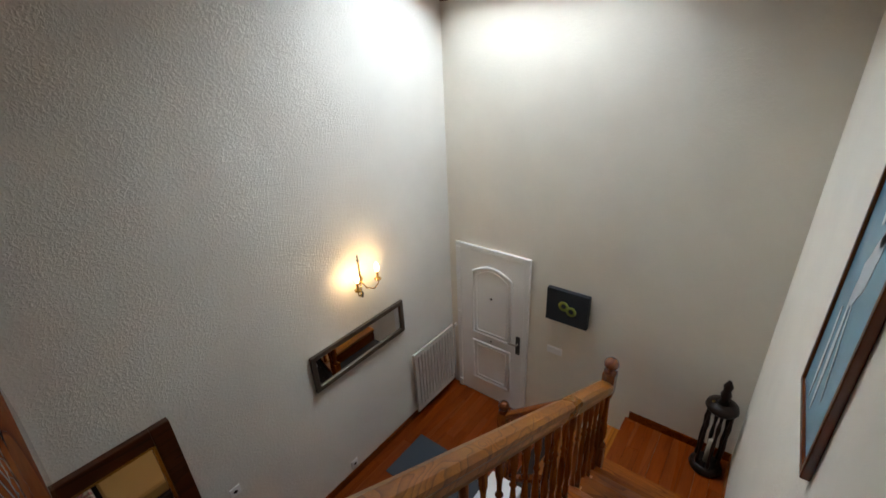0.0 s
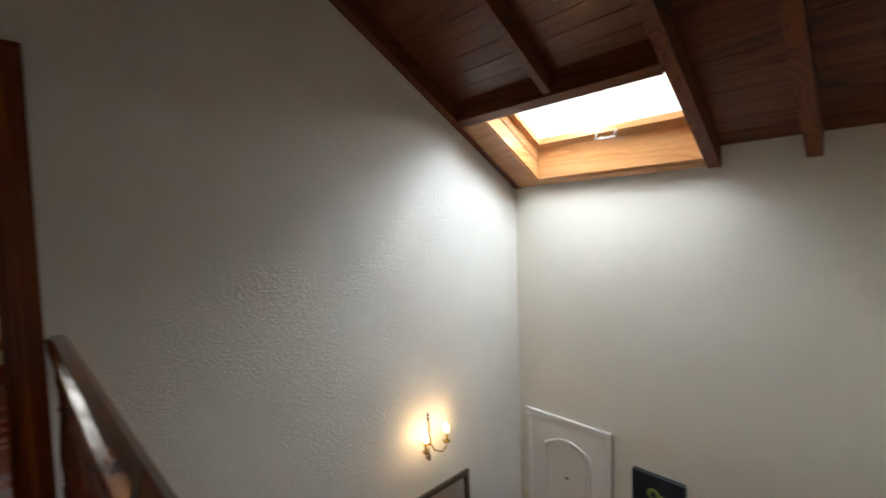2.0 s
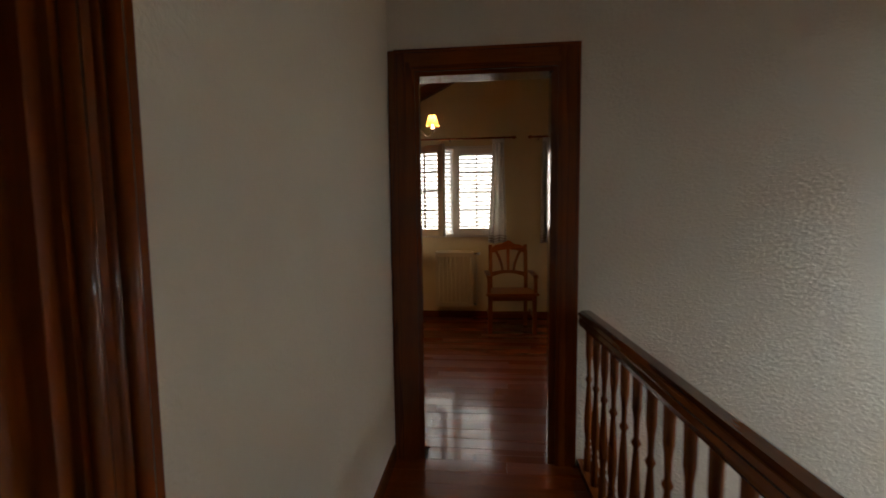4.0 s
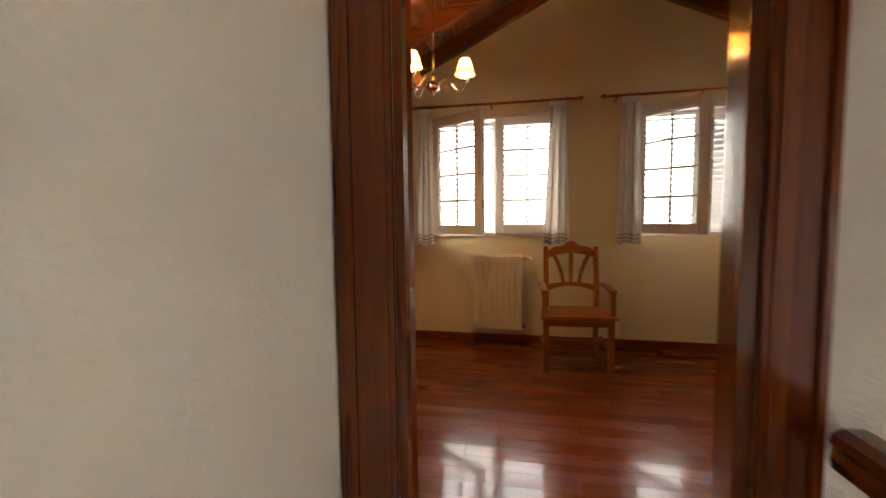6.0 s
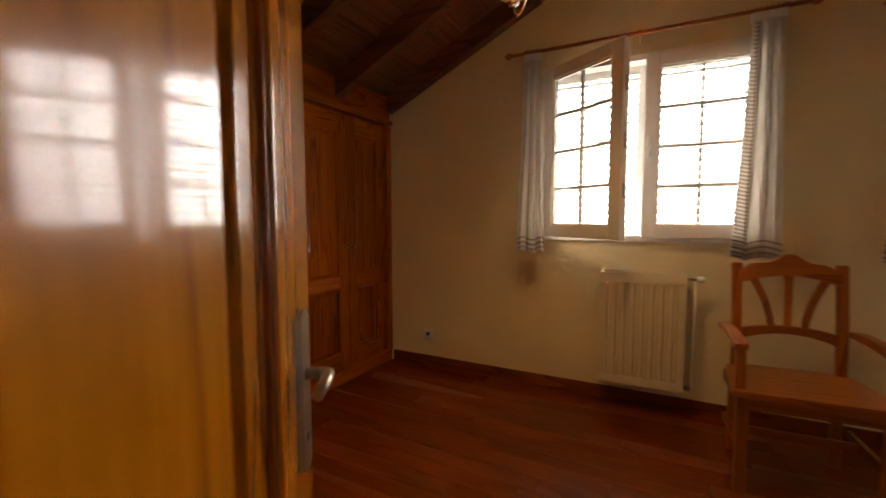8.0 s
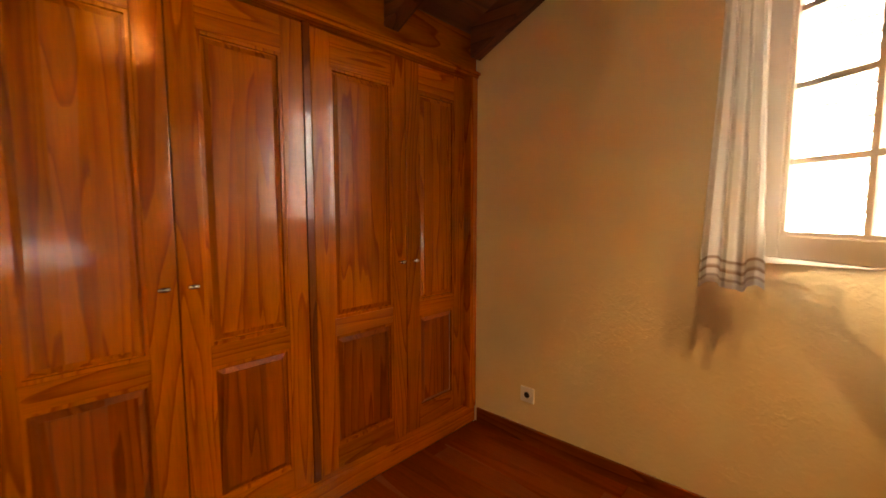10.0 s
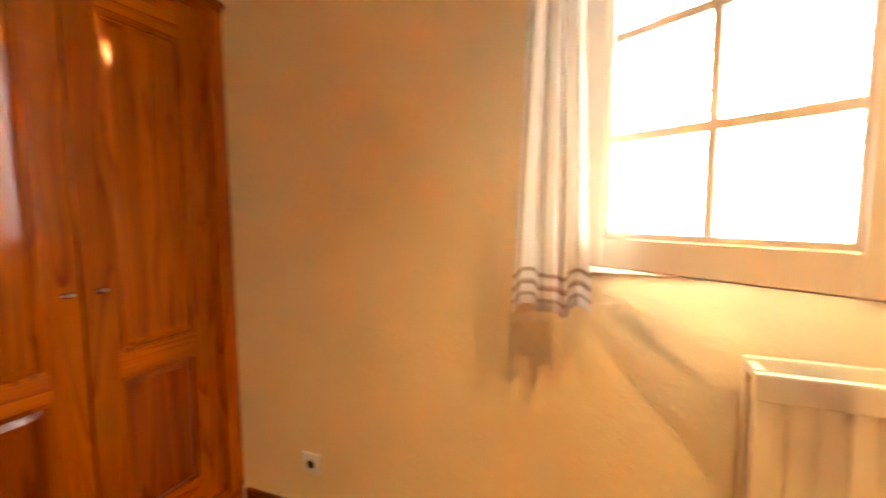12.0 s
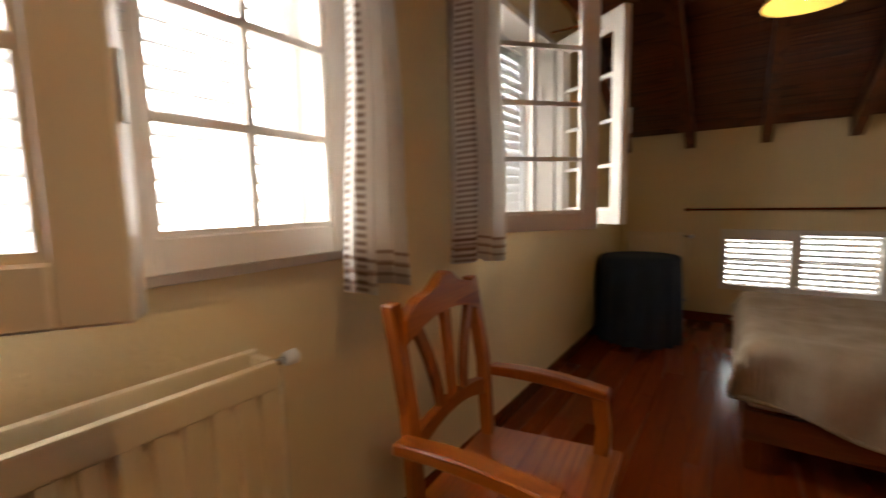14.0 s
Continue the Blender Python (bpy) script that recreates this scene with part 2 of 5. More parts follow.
def tube(points, r, segments=8, flat=1.0):
    """A round bar through points; flat squeezes it upright."""
    bm = bmesh.new()
    pts = [Vector(p) for p in points]
    rings = []
    for i, p in enumerate(pts):
        d = (pts[min(i + 1, len(pts) - 1)] - pts[max(i - 1, 0)]).normalized()
        side = d.cross(Vector((0, 0, 1)))
        side = side.normalized() if side.length > 0.01 else Vector((1, 0, 0))
        up = side.cross(d).normalized()
        rad = r[i] if isinstance(r, (list, tuple)) else r
        rings.append([bm.verts.new(p + side * rad * math.cos(2 * math.pi * k / segments) + up * rad * flat * math.sin(2 * math.pi * k / segments)) for k in range(segments)])
    for a, b in zip(rings, rings[1:]):
        for i in range(segments):
            f = bm.faces.new((a[i], a[(i + 1) % segments], b[(i + 1) % segments], b[i]))
            f.smooth = True
    bm.faces.new(rings[0][::-1])
    bm.faces.new(rings[-1])
    bmesh.ops.recalc_face_normals(bm, faces=bm.faces[:])
    return bm


def sweep(section, start, end):
    """A section of (across, up) carried along a straight line, its ends plumb."""
    a, b = Vector(start), Vector(end)
    d = b - a
    side = Vector((-d.y, d.x, 0)).normalized()
    bm = bmesh.new()
    r0 = [bm.verts.new(a + side * s + Vector((0, 0, u))) for s, u in section]
    r1 = [bm.verts.new(b + side * s + Vector((0, 0, u))) for s, u in section]
    n = len(section)
    for i in range(n):
        bm.faces.new((r0[i], r0[(i + 1) % n], r1[(i + 1) % n], r1[i]))
    bm.faces.new(r0[::-1])
    bm.faces.new(r1)
    bmesh.ops.recalc_face_normals(bm, faces=bm.faces[:])
    return bm


def part(name, bm, material, parent=None, label=""):
    me = bpy.data.meshes.new(name)
    bm.to_mesh(me)
    bm.free()
    me.materials.append(material)
    ob = new(name, me)
    ob.parent = parent
    if label:
        tagged(ob, label)
    return ob


def thing(name, at, label, category, group=""):
    ob = tagged(new(name), label, category, group)
    ob.empty_display_size = 0.1
    ob.location = at
    return ob


def shift(bm, p):
    bmesh.ops.translate(bm, verts=bm.verts, vec=p)
    return bm


def structure(name, bm, material, label=""):
    return tagged(part(name, bm, material), label, kind="structure")


def wall_along_x(y0, y1, x0, x1, z0, tops, holes):
    """A wall along x with an upper outline (x, z) and rectangular holes (x0, x1, z0, z1)."""
    bm = bmesh.new()
    xs = sorted({x0, x1, *[h[0] for h in holes], *[h[1] for h in holes], *[t[0] for t in tops if x0 < t[0] < x1]})
    def top(x):
        for (xa, za), (xb, zb) in zip(tops, tops[1:]):
            if xa <= x <= xb:
                return za + (zb - za) * (x - xa) / (xb - xa)
        return tops[0][1] if x < tops[0][0] else tops[-1][1]
    for a, b in zip(xs, xs[1:]):
        cuts = sorted((h[2], h[3]) for h in holes if h[0] <= a and b <= h[1])
        low = z0
        for c0, c1 in cuts:
            if c0 > low:
                box(bm, a, b, y0, y1, low, c0)
            low = c1
        v = [(a, low), (b, low), (b, top(b)), (a, top(a))]
        lo, hi = [bm.verts.new((p[0], y0, p[1])) for p in v], [bm.verts.new((p[0], y1, p[1])) for p in v]
        bm.faces.new(lo)
        bm.faces.new(hi[::-1])
        for i in range(4):
            bm.faces.new((lo[i], hi[i], hi[(i + 1) % 4], lo[(i + 1) % 4]))
    bmesh.ops.remove_doubles(bm, verts=bm.verts, dist=0.0005)
    seen = {}
    for f in bm.faces[:]:
        key = tuple(round(c, 4) for c in f.calc_center_median())
        seen.setdefault(key, []).append(f)
    bmesh.ops.delete(bm, geom=[f for fs in seen.values() if len(fs) > 1 for f in fs], context="FACES")
    bmesh.ops.recalc_face_normals(bm, faces=bm.faces[:])
    return bm


def wall_along_y(x0, x1, y0, y1, z0, z1, holes):
    bm = wall_along_x(x0, x1, y0, y1, z0, [(y0, z1), (y1, z1)], holes)
    for v in bm.verts:
        v.co = Vector((v.co.y, v.co.x, v.co.z))
    bmesh.ops.recalc_face_normals(bm, faces=bm.faces[:])
    return bm


# ---- structure: walls ----
W1 = (1.250, 2.515, 1.04, 2.18)      # window openings in the window wall
W2 = (3.110, 4.300, 1.04, 2.18)
roof_bed = [(-0.7, bed_z(-0.7) + 0.17), (XR, ZR + 0.17), (XB + 0.2, bed_z(XB + 0.2) + 0.17)]
roof_hall = [(1.6, hall_z(1.6) + 0.17), (HX, hall_z(HX) + 0.17), (XB + 0.2, hall_z(XB + 0.2) + 0.17)]

bm = wall_along_x(0, 0.055, 1.0, XB, ZL, roof_hall, [(DX0, DX1, -0.012, DZ)])
structure("wall_hall_north", bm, M_HALL, "tall off-white rough stucco wall above the stairwell")
structure("wall_bedroom_south", wall_along_x(0.055, TA, -0.7, XB, -0.25, roof_bed, [(DX0 - 0.05, DX1, -0.012, DZ)]), M_BED, "cream plaster wall with the bedroom doorway")
structure("wall_window", wall_along_x(YN, YN + 0.22, -0.7, XB + 0.2, -0.25, roof_bed, [W1, W2]), M_BED, "cream plaster gable wall with two windows")
structure("wall_end_hall", wall_along_y(XB, XB + 0.2, YS - 0.12, 0.055, ZL, hall_z(XB) + 0.17, []), M_HALLS, "cream-white stucco wall with the entrance door")
structure("wall_end_bedroom", wall_along_y(XB, XB + 0.2, 0.055, YN, -0.25, bed_z(XB) + 0.17, [(1.18, 2.32, 0.33, 0.90)]), M_BED, "low cream plaster wall under the eaves")
structure("wall_stair", wall_along_x(YS - 0.12, YS, 1.0, XB, ZL, roof_hall, []), M_HALLS, "off-white stucco wall beside the stairs")
CD0, CD1 = -2.555, -1.755
structure("wall_gallery", wall_along_y(XC - 0.12, XC, YS, 0.0, 0.0, hall_z(XC) + 0.17, [(CD0, CD1, 0.0, DZ)]), M_HALLS, "off-white stucco wall along the gallery")
structure("wall_lower_west", boxes((1.0, 1.12, YS, 0, ZL, -0.25)), M_HALL)
structure("wall_wardrobe_side", boxes((-0.7, -0.6, TA, YN, -0.25, 2.0)), M_BED)
structure("wall_beyond_gallery", boxes((1.5, 1.56, YS, 0, -0.25, 2.6)), M_HALL)

# ---- structure: floors ----
structure("floor_bedroom", boxes((-0.6, XB, TA, YN, -0.25, -0.012), (DX0 - 0.05, DX1, 0, TA, -0.25, -0.012)), M_DARKGAP)
structure("floor_gallery", boxes((1.56, 2.84, YS, 0, -0.25, -0.012)), M_DARKGAP)
structure("floor_lower", boxes((1.0, XB, YS, 0, ZL - 0.15, ZL - 0.012)), M_DARKGAP)
structure("floor_landing", boxes((5.62, XB, YS, -2.06, ZM - 0.2, ZM - 0.012)), M_DARKGAP)

# ---- structure: ceilings of boards under the roof, with rafters ----
def slope_piece(bm, fz, x0, x1, y0, y1, up0, up1):
    v = [(x0, fz(x0) + up0), (x1, fz(x1) + up0), (x1, fz(x1) + up1), (x0, fz(x0) + up1)]
    lo, hi = [bm.verts.new((p[0], y0, p[1])) for p in v], [bm.verts.new((p[0], y1, p[1])) for p in v]
    bm.faces.new(lo)
    bm.faces.new(hi[::-1])
    for i in range(4):
        bm.faces.new((lo[i], hi[i], hi[(i + 1) % 4], lo[(i + 1) % 4]))


def boarded(name, fz, x0, x1, y0, y1, hole=None):
    bm = bmesh.new()
    n = int((x1 - x0) / 0.115)
    w = (x1 - x0) / n
    for i in range(n):
        a, b = x0 + i * w, x0 + (i + 1) * w - 0.006
        spans = [(y0, y1)]
        if hole and b > hole[0] and a < hole[1]:
            spans = [(y0, hole[2]), (hole[3], y1)]
        for p, q in spans:
            slope_piece(bm, fz, a, b, p, q, 0.15, 0.168)
    return structure(name, bm, M_BEAM["y"], "dark stained tongue-and-groove board ceiling")


SKY = (5.50, 6.27, -1.76, -0.36)
boarded("ceiling_bedroom_west", bed_z, -0.6, XR, TA, YN)
boarded("ceiling_bedroom_east", bed_z, XR, XB, TA, YN)
boarded("ceiling_hall_east", hall_z, HX, XB, YS, 0.0, SKY)
boarded("ceiling_hall_west", hall_z, XC, HX, YS, 0.0)
# Plain roof shells above the boards, out of view, added to block skylight leaks.
bm = bmesh.new()
for a, b, p, q in ((1.2, 2.9, YS - 0.3, 0.06), (2.9, SKY[0] - 0.02, YS - 0.3, 0.06), (SKY[1] + 0.02, XB + 0.3, YS - 0.3, 0.06), (SKY[0] - 0.02, SKY[1] + 0.02, YS - 0.3, SKY[2] - 0.02), (SKY[0] - 0.02, SKY[1] + 0.02, SKY[3] + 0.02, 0.06)):
    slope_piece(bm, hall_z, a, b, p, q, 0.20, 0.26)
structure("roof_hall", bm, M_DARKGAP)
bm = bmesh.new()
slope_piece(bm, bed_z, -0.9, XR, 0.07, YN + 0.4, 0.20, 0.26)
slope_piece(bm, bed_z, XR, XB + 0.3, 0.07, YN + 0.4, 0.20, 0.26)
structure("roof_bedroom", bm, M_DARKGAP)


def rafter(name, fz, x0, x1, y, w=0.08):
    bm = bmesh.new()
    slope_piece(bm, fz, x0, x1, y - w / 2, y + w / 2, 0.0, 0.149)
    bmesh.ops.recalc_face_normals(bm, faces=bm.faces[:])
    return tagged(part(name, bm, M_BEAM["x"]), "dark stained square-cut rafter under the boards", kind="structure")


for y in (3.165, 2.60, 2.02, 1.44, 0.86, 0.28):
    rafter("rafter", bed_z, 0.0 if y < 3.1 else 0.02, XR - 0.05, y)
    rafter("rafter", bed_z, XR + 0.05, XB, y)
for y in (-0.045, -1.80, -2.36, -2.90):
    rafter("rafter", hall_z, HX, XB, y, 0.085)
rafter("rafter", hall_z, HX, SKY[0] - 0.05, -1.0, 0.06)
structure("ridge_beam_bedroom", boxes((XR - 0.06, XR + 0.06, TA, YN, ZR - 0.16, ZR + 0.10)), M_BEAM["y"])
structure("ridge_beam_hall", boxes((HX - 0.06, HX + 0.06, YS, 0, hall_z(HX) - 0.1, hall_z(HX) + 0.12)), M_BEAM["y"])

# ---- skylight ----
s = thing("skylight", (5.9, -1.05, 2.0), "varnished pine roof window with bright pane between the rafters", "skylight")
s.location = (0, 0, 0)
bm = bmesh.new()
slope_piece(bm, hall_z, SKY[0] - 0.07, SKY[0], -1.757, -0.088, -0.02, 0.149)
part("header", bm, M_BEAM["y"], s, "dark stained header beam")
bm = bmesh.new()
slope_piece(bm, hall_z, SKY[1], SKY[1] + 0.025, SKY[2], SKY[3], 0.0, 0.34)
part("lining", bm, M_SKYW["y"], s)
bm = bmesh.new()
slope_piece(bm, hall_z, SKY[0], SKY[1] + 0.025, SKY[3], SKY[3] + 0.025, 0.0, 0.34)
part("lining", bm, M_SKYW["x"], s)
bm = bmesh.new()
slope_piece(bm, hall_z, SKY[0], SKY[1] + 0.025, SKY[2] - 0.018, SKY[2], 0.15, 0.34)
part("lining", bm, M_SKYW["x"], s)
bm = bmesh.new()
slope_piece(bm, hall_z, SKY[0] - 0.02, SKY[0], SKY[2], SKY[3], 0.15, 0.34)
part("lining", bm, M_SKYW["y"], s)
bm = bmesh.new()
slope_piece(bm, hall_z, SKY[1] + 0.02, SKY[1] + 0.07, -1.757, -0.09, -0.015, 0.02)
slope_piece(bm, hall_z, SKY[0] - 0.02, SKY[1] + 0.02, SKY[3] + 0.015, -0.09, -0.015, 0.02)
part("trim", bm, M_SKYW["y"], s)
bm = bmesh.new()
for a, b, p, q in ((SKY[0], SKY[0] + 0.06, SKY[2], SKY[3]), (SKY[1] - 0.07, SKY[1], SKY[2], SKY[3]), (SKY[0] + 0.06, SKY[1] - 0.07, SKY[2], SKY[2] + 0.05), (SKY[0] + 0.06, SKY[1] - 0.07, SKY[3] - 0.06, SKY[3])):
    slope_piece(bm, hall_z, a, b, p, q, 0.27, 0.32)
part("sash", bm, M_SKYW["y"], s)
bm = bmesh.new()
slope_piece(bm, hall_z, SKY[0] + 0.05, SKY[1] - 0.06, SKY[2] + 0.04, SKY[3] - 0.05, 0.290, 0.296)
g = part("pane", bm, M_GLASS, s)
g.visible_shadow = False
part("handle", tube([(6.18, -1.00, hall_z(6.18) + 0.26), (6.15, -1.00, hall_z(6.18) + 0.20), (6.15, -1.16, hall_z(6.18) + 0.20), (6.18, -1.16, hall_z(6.18) + 0.26)], 0.0055), M_STEEL, s, "small chrome handle")

# ---- doorway casings and doors ----
def casing_z(x0, x1, face, out, z0, top, w=0.105, d=0.02):
    """Three stepped boards round an opening in a wall along x."""
    o = []
    for i, (a, b, dd) in enumerate(((0, w, d * 0.7), (w * 0.12, w * 0.42, d), (w * 0.86, w, d * 1.25))):
        y0, y1 = sorted((face, face + out * dd))
        o += [(x0 - b, x0 - a, y0, y1, z0, top + b), (x1 + a, x1 + b, y0, y1, z0, top + b), (x0 - a, x1 + a, y0, y1, top + a, top + b)]
    return o


s = thing("doorway_frame", (0, 0, 0), "mahogany stained wooden frame round the bedroom doorway", "door frame")
tagged(s, kind="structure")
for side, rows in (("casing_hall", casing_z(DX0, DX1, -0.001, -1, 0, DZ) + [(XC + 0.004, DX0 - 0.105, -0.012, -0.001, 0, DZ + 0.105)]), ("casing_bedroom", casing_z(DX0 - 0.05, DX1, TA + 0.001, 1, 0, DZ))):
    for j, (nm, sel) in enumerate((("casing_upright", 0), ("casing_upright", 1), ("casing_head", 2))):
        part(nm, boxes(*[q for q in rows[sel::3] if q[1] > q[0]]), M_DARK["x" if sel == 2 else "z"], s)
part("jamb", boxes((DX0, DX0 + 0.022, 0, 0.034, 0, DZ), (DX0, DX0 + 0.004, 0.034, 0.060, 0, DZ), (DX0 - 0.049, DX0 - 0.044, 0.056, TA, 0, DZ), (DX0 - 0.044, DX0, 0.056, 0.060, 0, DZ)), M_DARK["z"], s)
part("jamb", boxes((DX1 - 0.022, DX1, 0, TA, 0, DZ), (DX1 - 0.034, DX1 - 0.022, 0.0, TA - 0.045, 0, DZ - 0.03)), M_DARK["z"], s)
part("head_jamb", boxes((DX0 + 0.022, DX1 - 0.022, 0, TA, DZ - 0.022, DZ), (DX0 - 0.043, DX0 + 0.022, 0.061, TA, DZ - 0.022, DZ)), M_DARK["x"], s)


def panel_door(name, w, h, t, label, material, panels, handle_z):
    """A door leaf in its own frame: hinge at x = 0, face towards -y, foot at z = 0."""
    d = thing(name, (0, 0, 0), label, "door")
    sl, sr = 0.095, 0.118
    part("stile", soft_box(0, sl, 0, t, 0.008, h, 0.003), material["z"], d)
    part("stile", soft_box(w - sr, w, 0, t, 0.008, h, 0.003), material["z"], d)
    edges = [0.008] + [e for p in panels for e in p] + [h]
    for a, b in zip(edges[::2], edges[1::2]):
        part("rail", soft_box(sl, w - sr, 0.0005, t - 0.0005, a, b, 0.003), material["x"], d)
    for a, b in panels:
        part("panel", boxes((sl - 0.004, w - sr + 0.004, 0.014, t - 0.014, a - 0.004, b + 0.004)), material["z"], d)
        x0, x1, z0, z1 = sl + 0.028, w - sr - 0.110, a + 0.096, b - 0.096
        for side in (0, 1):
            y = (lambda q: q) if side == 0 else (lambda q: t - q)
            lo = lambda p, q: (min(y(p), y(q)), max(y(p), y(q)))
            part("raised_field", soft_box(x0, x1, *lo(0.002, 0.014), z0, z1, 0.005, 2), material["z"], d)
            ring = [(x1 + 0.018, x1 + 0.052, *lo(0.001, 0.014), a + 0.045, b - 0.045), (x0 - 0.010, x1 + 0.018, *lo(0.001, 0.014), a + 0.045, a + 0.078), (x0 - 0.010, x1 + 0.018, *lo(0.001, 0.014), b - 0.078, b - 0.045)]
            bm = boxes(*ring)
            bmesh.ops.bevel(bm, geom=bm.edges[:], offset=0.004, segments=2, affect="EDGES")
            part("moulding", bm, material["z"], d)
            # Outer step coloured dark, putting shade into the recess beside the stile.
            for k, (p, q) in enumerate(((0.003, 0.010), (0.010, 0.0138))):
                part("sloped_moulding", boxes((w - sr - 0.012 - 0.010 * k, w - sr - 0.010 * k, *lo(p + 0.002, 0.0142), a, b)), M_DARK["z"] if k == 0 else material["z"], d, "recessed moulding")
    hx = w - 0.045
    for yy, out in ((0, -1), (t, 1)):
        hd = part("handle", tube([(hx, yy + out * 0.024, handle_z), (hx - 0.004, yy + out * 0.034, handle_z), (hx - 0.022, yy + out * 0.036, handle_z - 0.002), (hx - 0.055, yy + out * 0.034, handle_z - 0.006)], [0.008, 0.009, 0.008, 0.007], 10), M_STEEL, d, "aged steel lever handle")
        part("spindle", tube([(hx, yy, handle_z), (hx, yy + out * 0.030, handle_z)], 0.008), M_STEEL, hd)
        y0, y1 = sorted((yy, yy + out * 0.007))
        zc = handle_z - 0.022
        bmp = prism([(hx + 0.017 * math.cos(q), zc + (0.088 if math.sin(q) > 0 else -0.088) + 0.017 * math.sin(q)) for q in [2 * math.pi * i / 16 for i in range(16)]], "y", y0, y1)
        part("backplate", bmp, M_STEEL, hd)
        part("keyhole", lathe([(0.005, 0.0), (0.005, 0.001)], 10, hx, y0 - 0.0006 if out < 0 else y1, zc - 0.06, "y"), M_BLACK, hd, "dark round keyhole")
    return d


leaf = panel_door("bedroom_door", 0.672, 2.02, 0.036, "varnished pine panelled door standing wide open with steel handle", M_DOOR, [(0.18, 0.60), (0.745, 1.90)], 0.998)
# Added thin strip that darkens the hinge edge of the leaf.
part("hinge_edge", boxes((-0.0015, -0.0002, 0.001, 0.035, 0.012, 2.016)), M_DARK["z"], leaf, "thin dark strip over the hinge edge")
leaf.matrix_basis = pose(1.940, 0.122, 0, 0, 0, 120.4)
for z in (0.24, 1.00, 1.80):
    hg = part("hinge", boxes((-0.004, -0.0016, 0.002, 0.020, z - 0.005, z + 0.050), (-0.004, -0.0016, 0.012, 0.028, z - 0.050, z - 0.005)), M_OLDBRASS, leaf, "cranked aged brass hinge")
    part("hinge_screw", lathe([(0.004, 0.0), (0.004, -0.0015)], 8, -0.004, 0.012, z + 0.045, "x"), M_STEEL, hg)
    part("hinge_screw", lathe([(0.004, 0.0), (0.004, -0.0015)], 8, -0.004, 0.020, z - 0.045, "x"), M_STEEL, hg)
    part("hinge_knuckle", lathe([(0.007, -0.028), (0.007, 0.028)], 10, -0.008, 0.030, z), M_BRASS, hg)

cdoor = thing("gallery_door", (0, 0, 0), "mahogany stained closed door off the gallery", "door")
for a, b in ((CD0, CD0 + 0.11), (CD1 - 0.11, CD1)):
    part("stile", soft_box(XC - 0.07, XC - 0.03, a, b, 0.01, DZ - 0.02), M_DARK["z"], cdoor)
for a, b in ((0.01, 0.2), (0.80, 0.93), (1.90, DZ - 0.02)):
    part("rail", soft_box(XC - 0.069, XC - 0.031, CD0 + 0.11, CD1 - 0.11, a, b), M_DARK["y"], cdoor)
for a, b in ((0.2, 0.80), (0.93, 1.90)):
    part("panel", soft_box(XC - 0.058, XC - 0.042, CD0 + 0.108, CD1 - 0.108, a - 0.002, b + 0.002), M_DARK["z"], cdoor)
s = thing("gallery_door_frame", (0, 0, 0), "glossy mahogany stained moulded frame of the gallery door", "door frame")
tagged(s, kind="structure")
for y0, y1 in ((CD1, CD1 + 0.11), (CD0 - 0.11, CD0)):
    m = (y0 + y1) / 2
    part("casing_upright", boxes((XC, XC + 0.014, y0, y1, 0, DZ + 0.11), (XC + 0.014, XC + 0.022, m - 0.035, m - 0.005, 0, DZ + 0.05), (XC + 0.014, XC + 0.026, m + 0.02, y1 - 0.004, 0, DZ + 0.10)), M_DARK["z"], s)
for y0, y1 in ((CD1, CD1 + 0.11), (CD0 - 0.11, CD0)):
    for q, r_ in ((0.018, 0.011), (0.052, 0.008), (0.080, 0.012)):
        part("casing_bead", tube([(XC + 0.020, y0 + q, 0.001), (XC + 0.020, y0 + q, DZ)], r_, 12), M_DARK["z"], s, "glossy rounded bead")
part("casing_head", boxes((XC, XC + 0.016, CD0, CD1, DZ, DZ + 0.11)), M_DARK["y"], s)
part("jamb", boxes((XC - 0.12, XC, CD1 - 0.02, CD1, 0, DZ)), M_DARK["z"], s)
part("jamb", boxes((XC - 0.12, XC, CD0, CD0 + 0.02, 0, DZ)), M_DARK["z"], s)
part("head_jamb", boxes((XC - 0.12, XC, CD0 + 0.02, CD1 - 0.02, DZ - 0.02, DZ)), M_DARK["y"], s)

# ---- baseboards ----
def baseboard(rows, z=0.0, h=0.085):
    structure("baseboard", boxes(*[(a, b, c, d, z, z + h) for a, b, c, d in rows]), M_DARK["x"], "dark stained wooden baseboard")


baseboard([(0.02, XB, YN - 0.013, YN)])
baseboard([(XB - 0.013, XB, TA, YN - 0.013)])
baseboard([(DX1 + 0.112, XB - 0.013, TA, TA + 0.013)])
baseboard([(XC, XC + 0.013, CD1 + 0.112, -0.026)])
baseboard([(1.12, XB, -0.013, 0.0)], ZL)
baseboard([(XB - 0.013, XB, YS + 0.013, -2.09)], ZM)
baseboard([(5.64, XB, YS, YS + 0.013)], ZM)

# ---- stairs ----
RISE, GO = 2.02 / 12, 2.82 / 11
stairs = thing("staircase", (0, 0, 0), "varnished wooden staircase going down from the gallery to a landing", "stairs")
tagged(stairs, kind="structure")
for i in range(11):
    x, z = 2.82 + i * GO, -(i + 1) * RISE
    part("tread", soft_box(x - 0.005, x + GO + 0.022, YS + 0.002, -2.03, z - 0.032, z, 0.006), M_RAIL["y"], stairs)
for i in range(12):
    x, z = 2.82 + i * GO - 0.01, -(i + 1) * RISE
    part("riser", boxes((x - 0.012, x + 0.004, YS + 0.004, -2.04, z, z + RISE - 0.033)), M_DARK["y"], stairs)
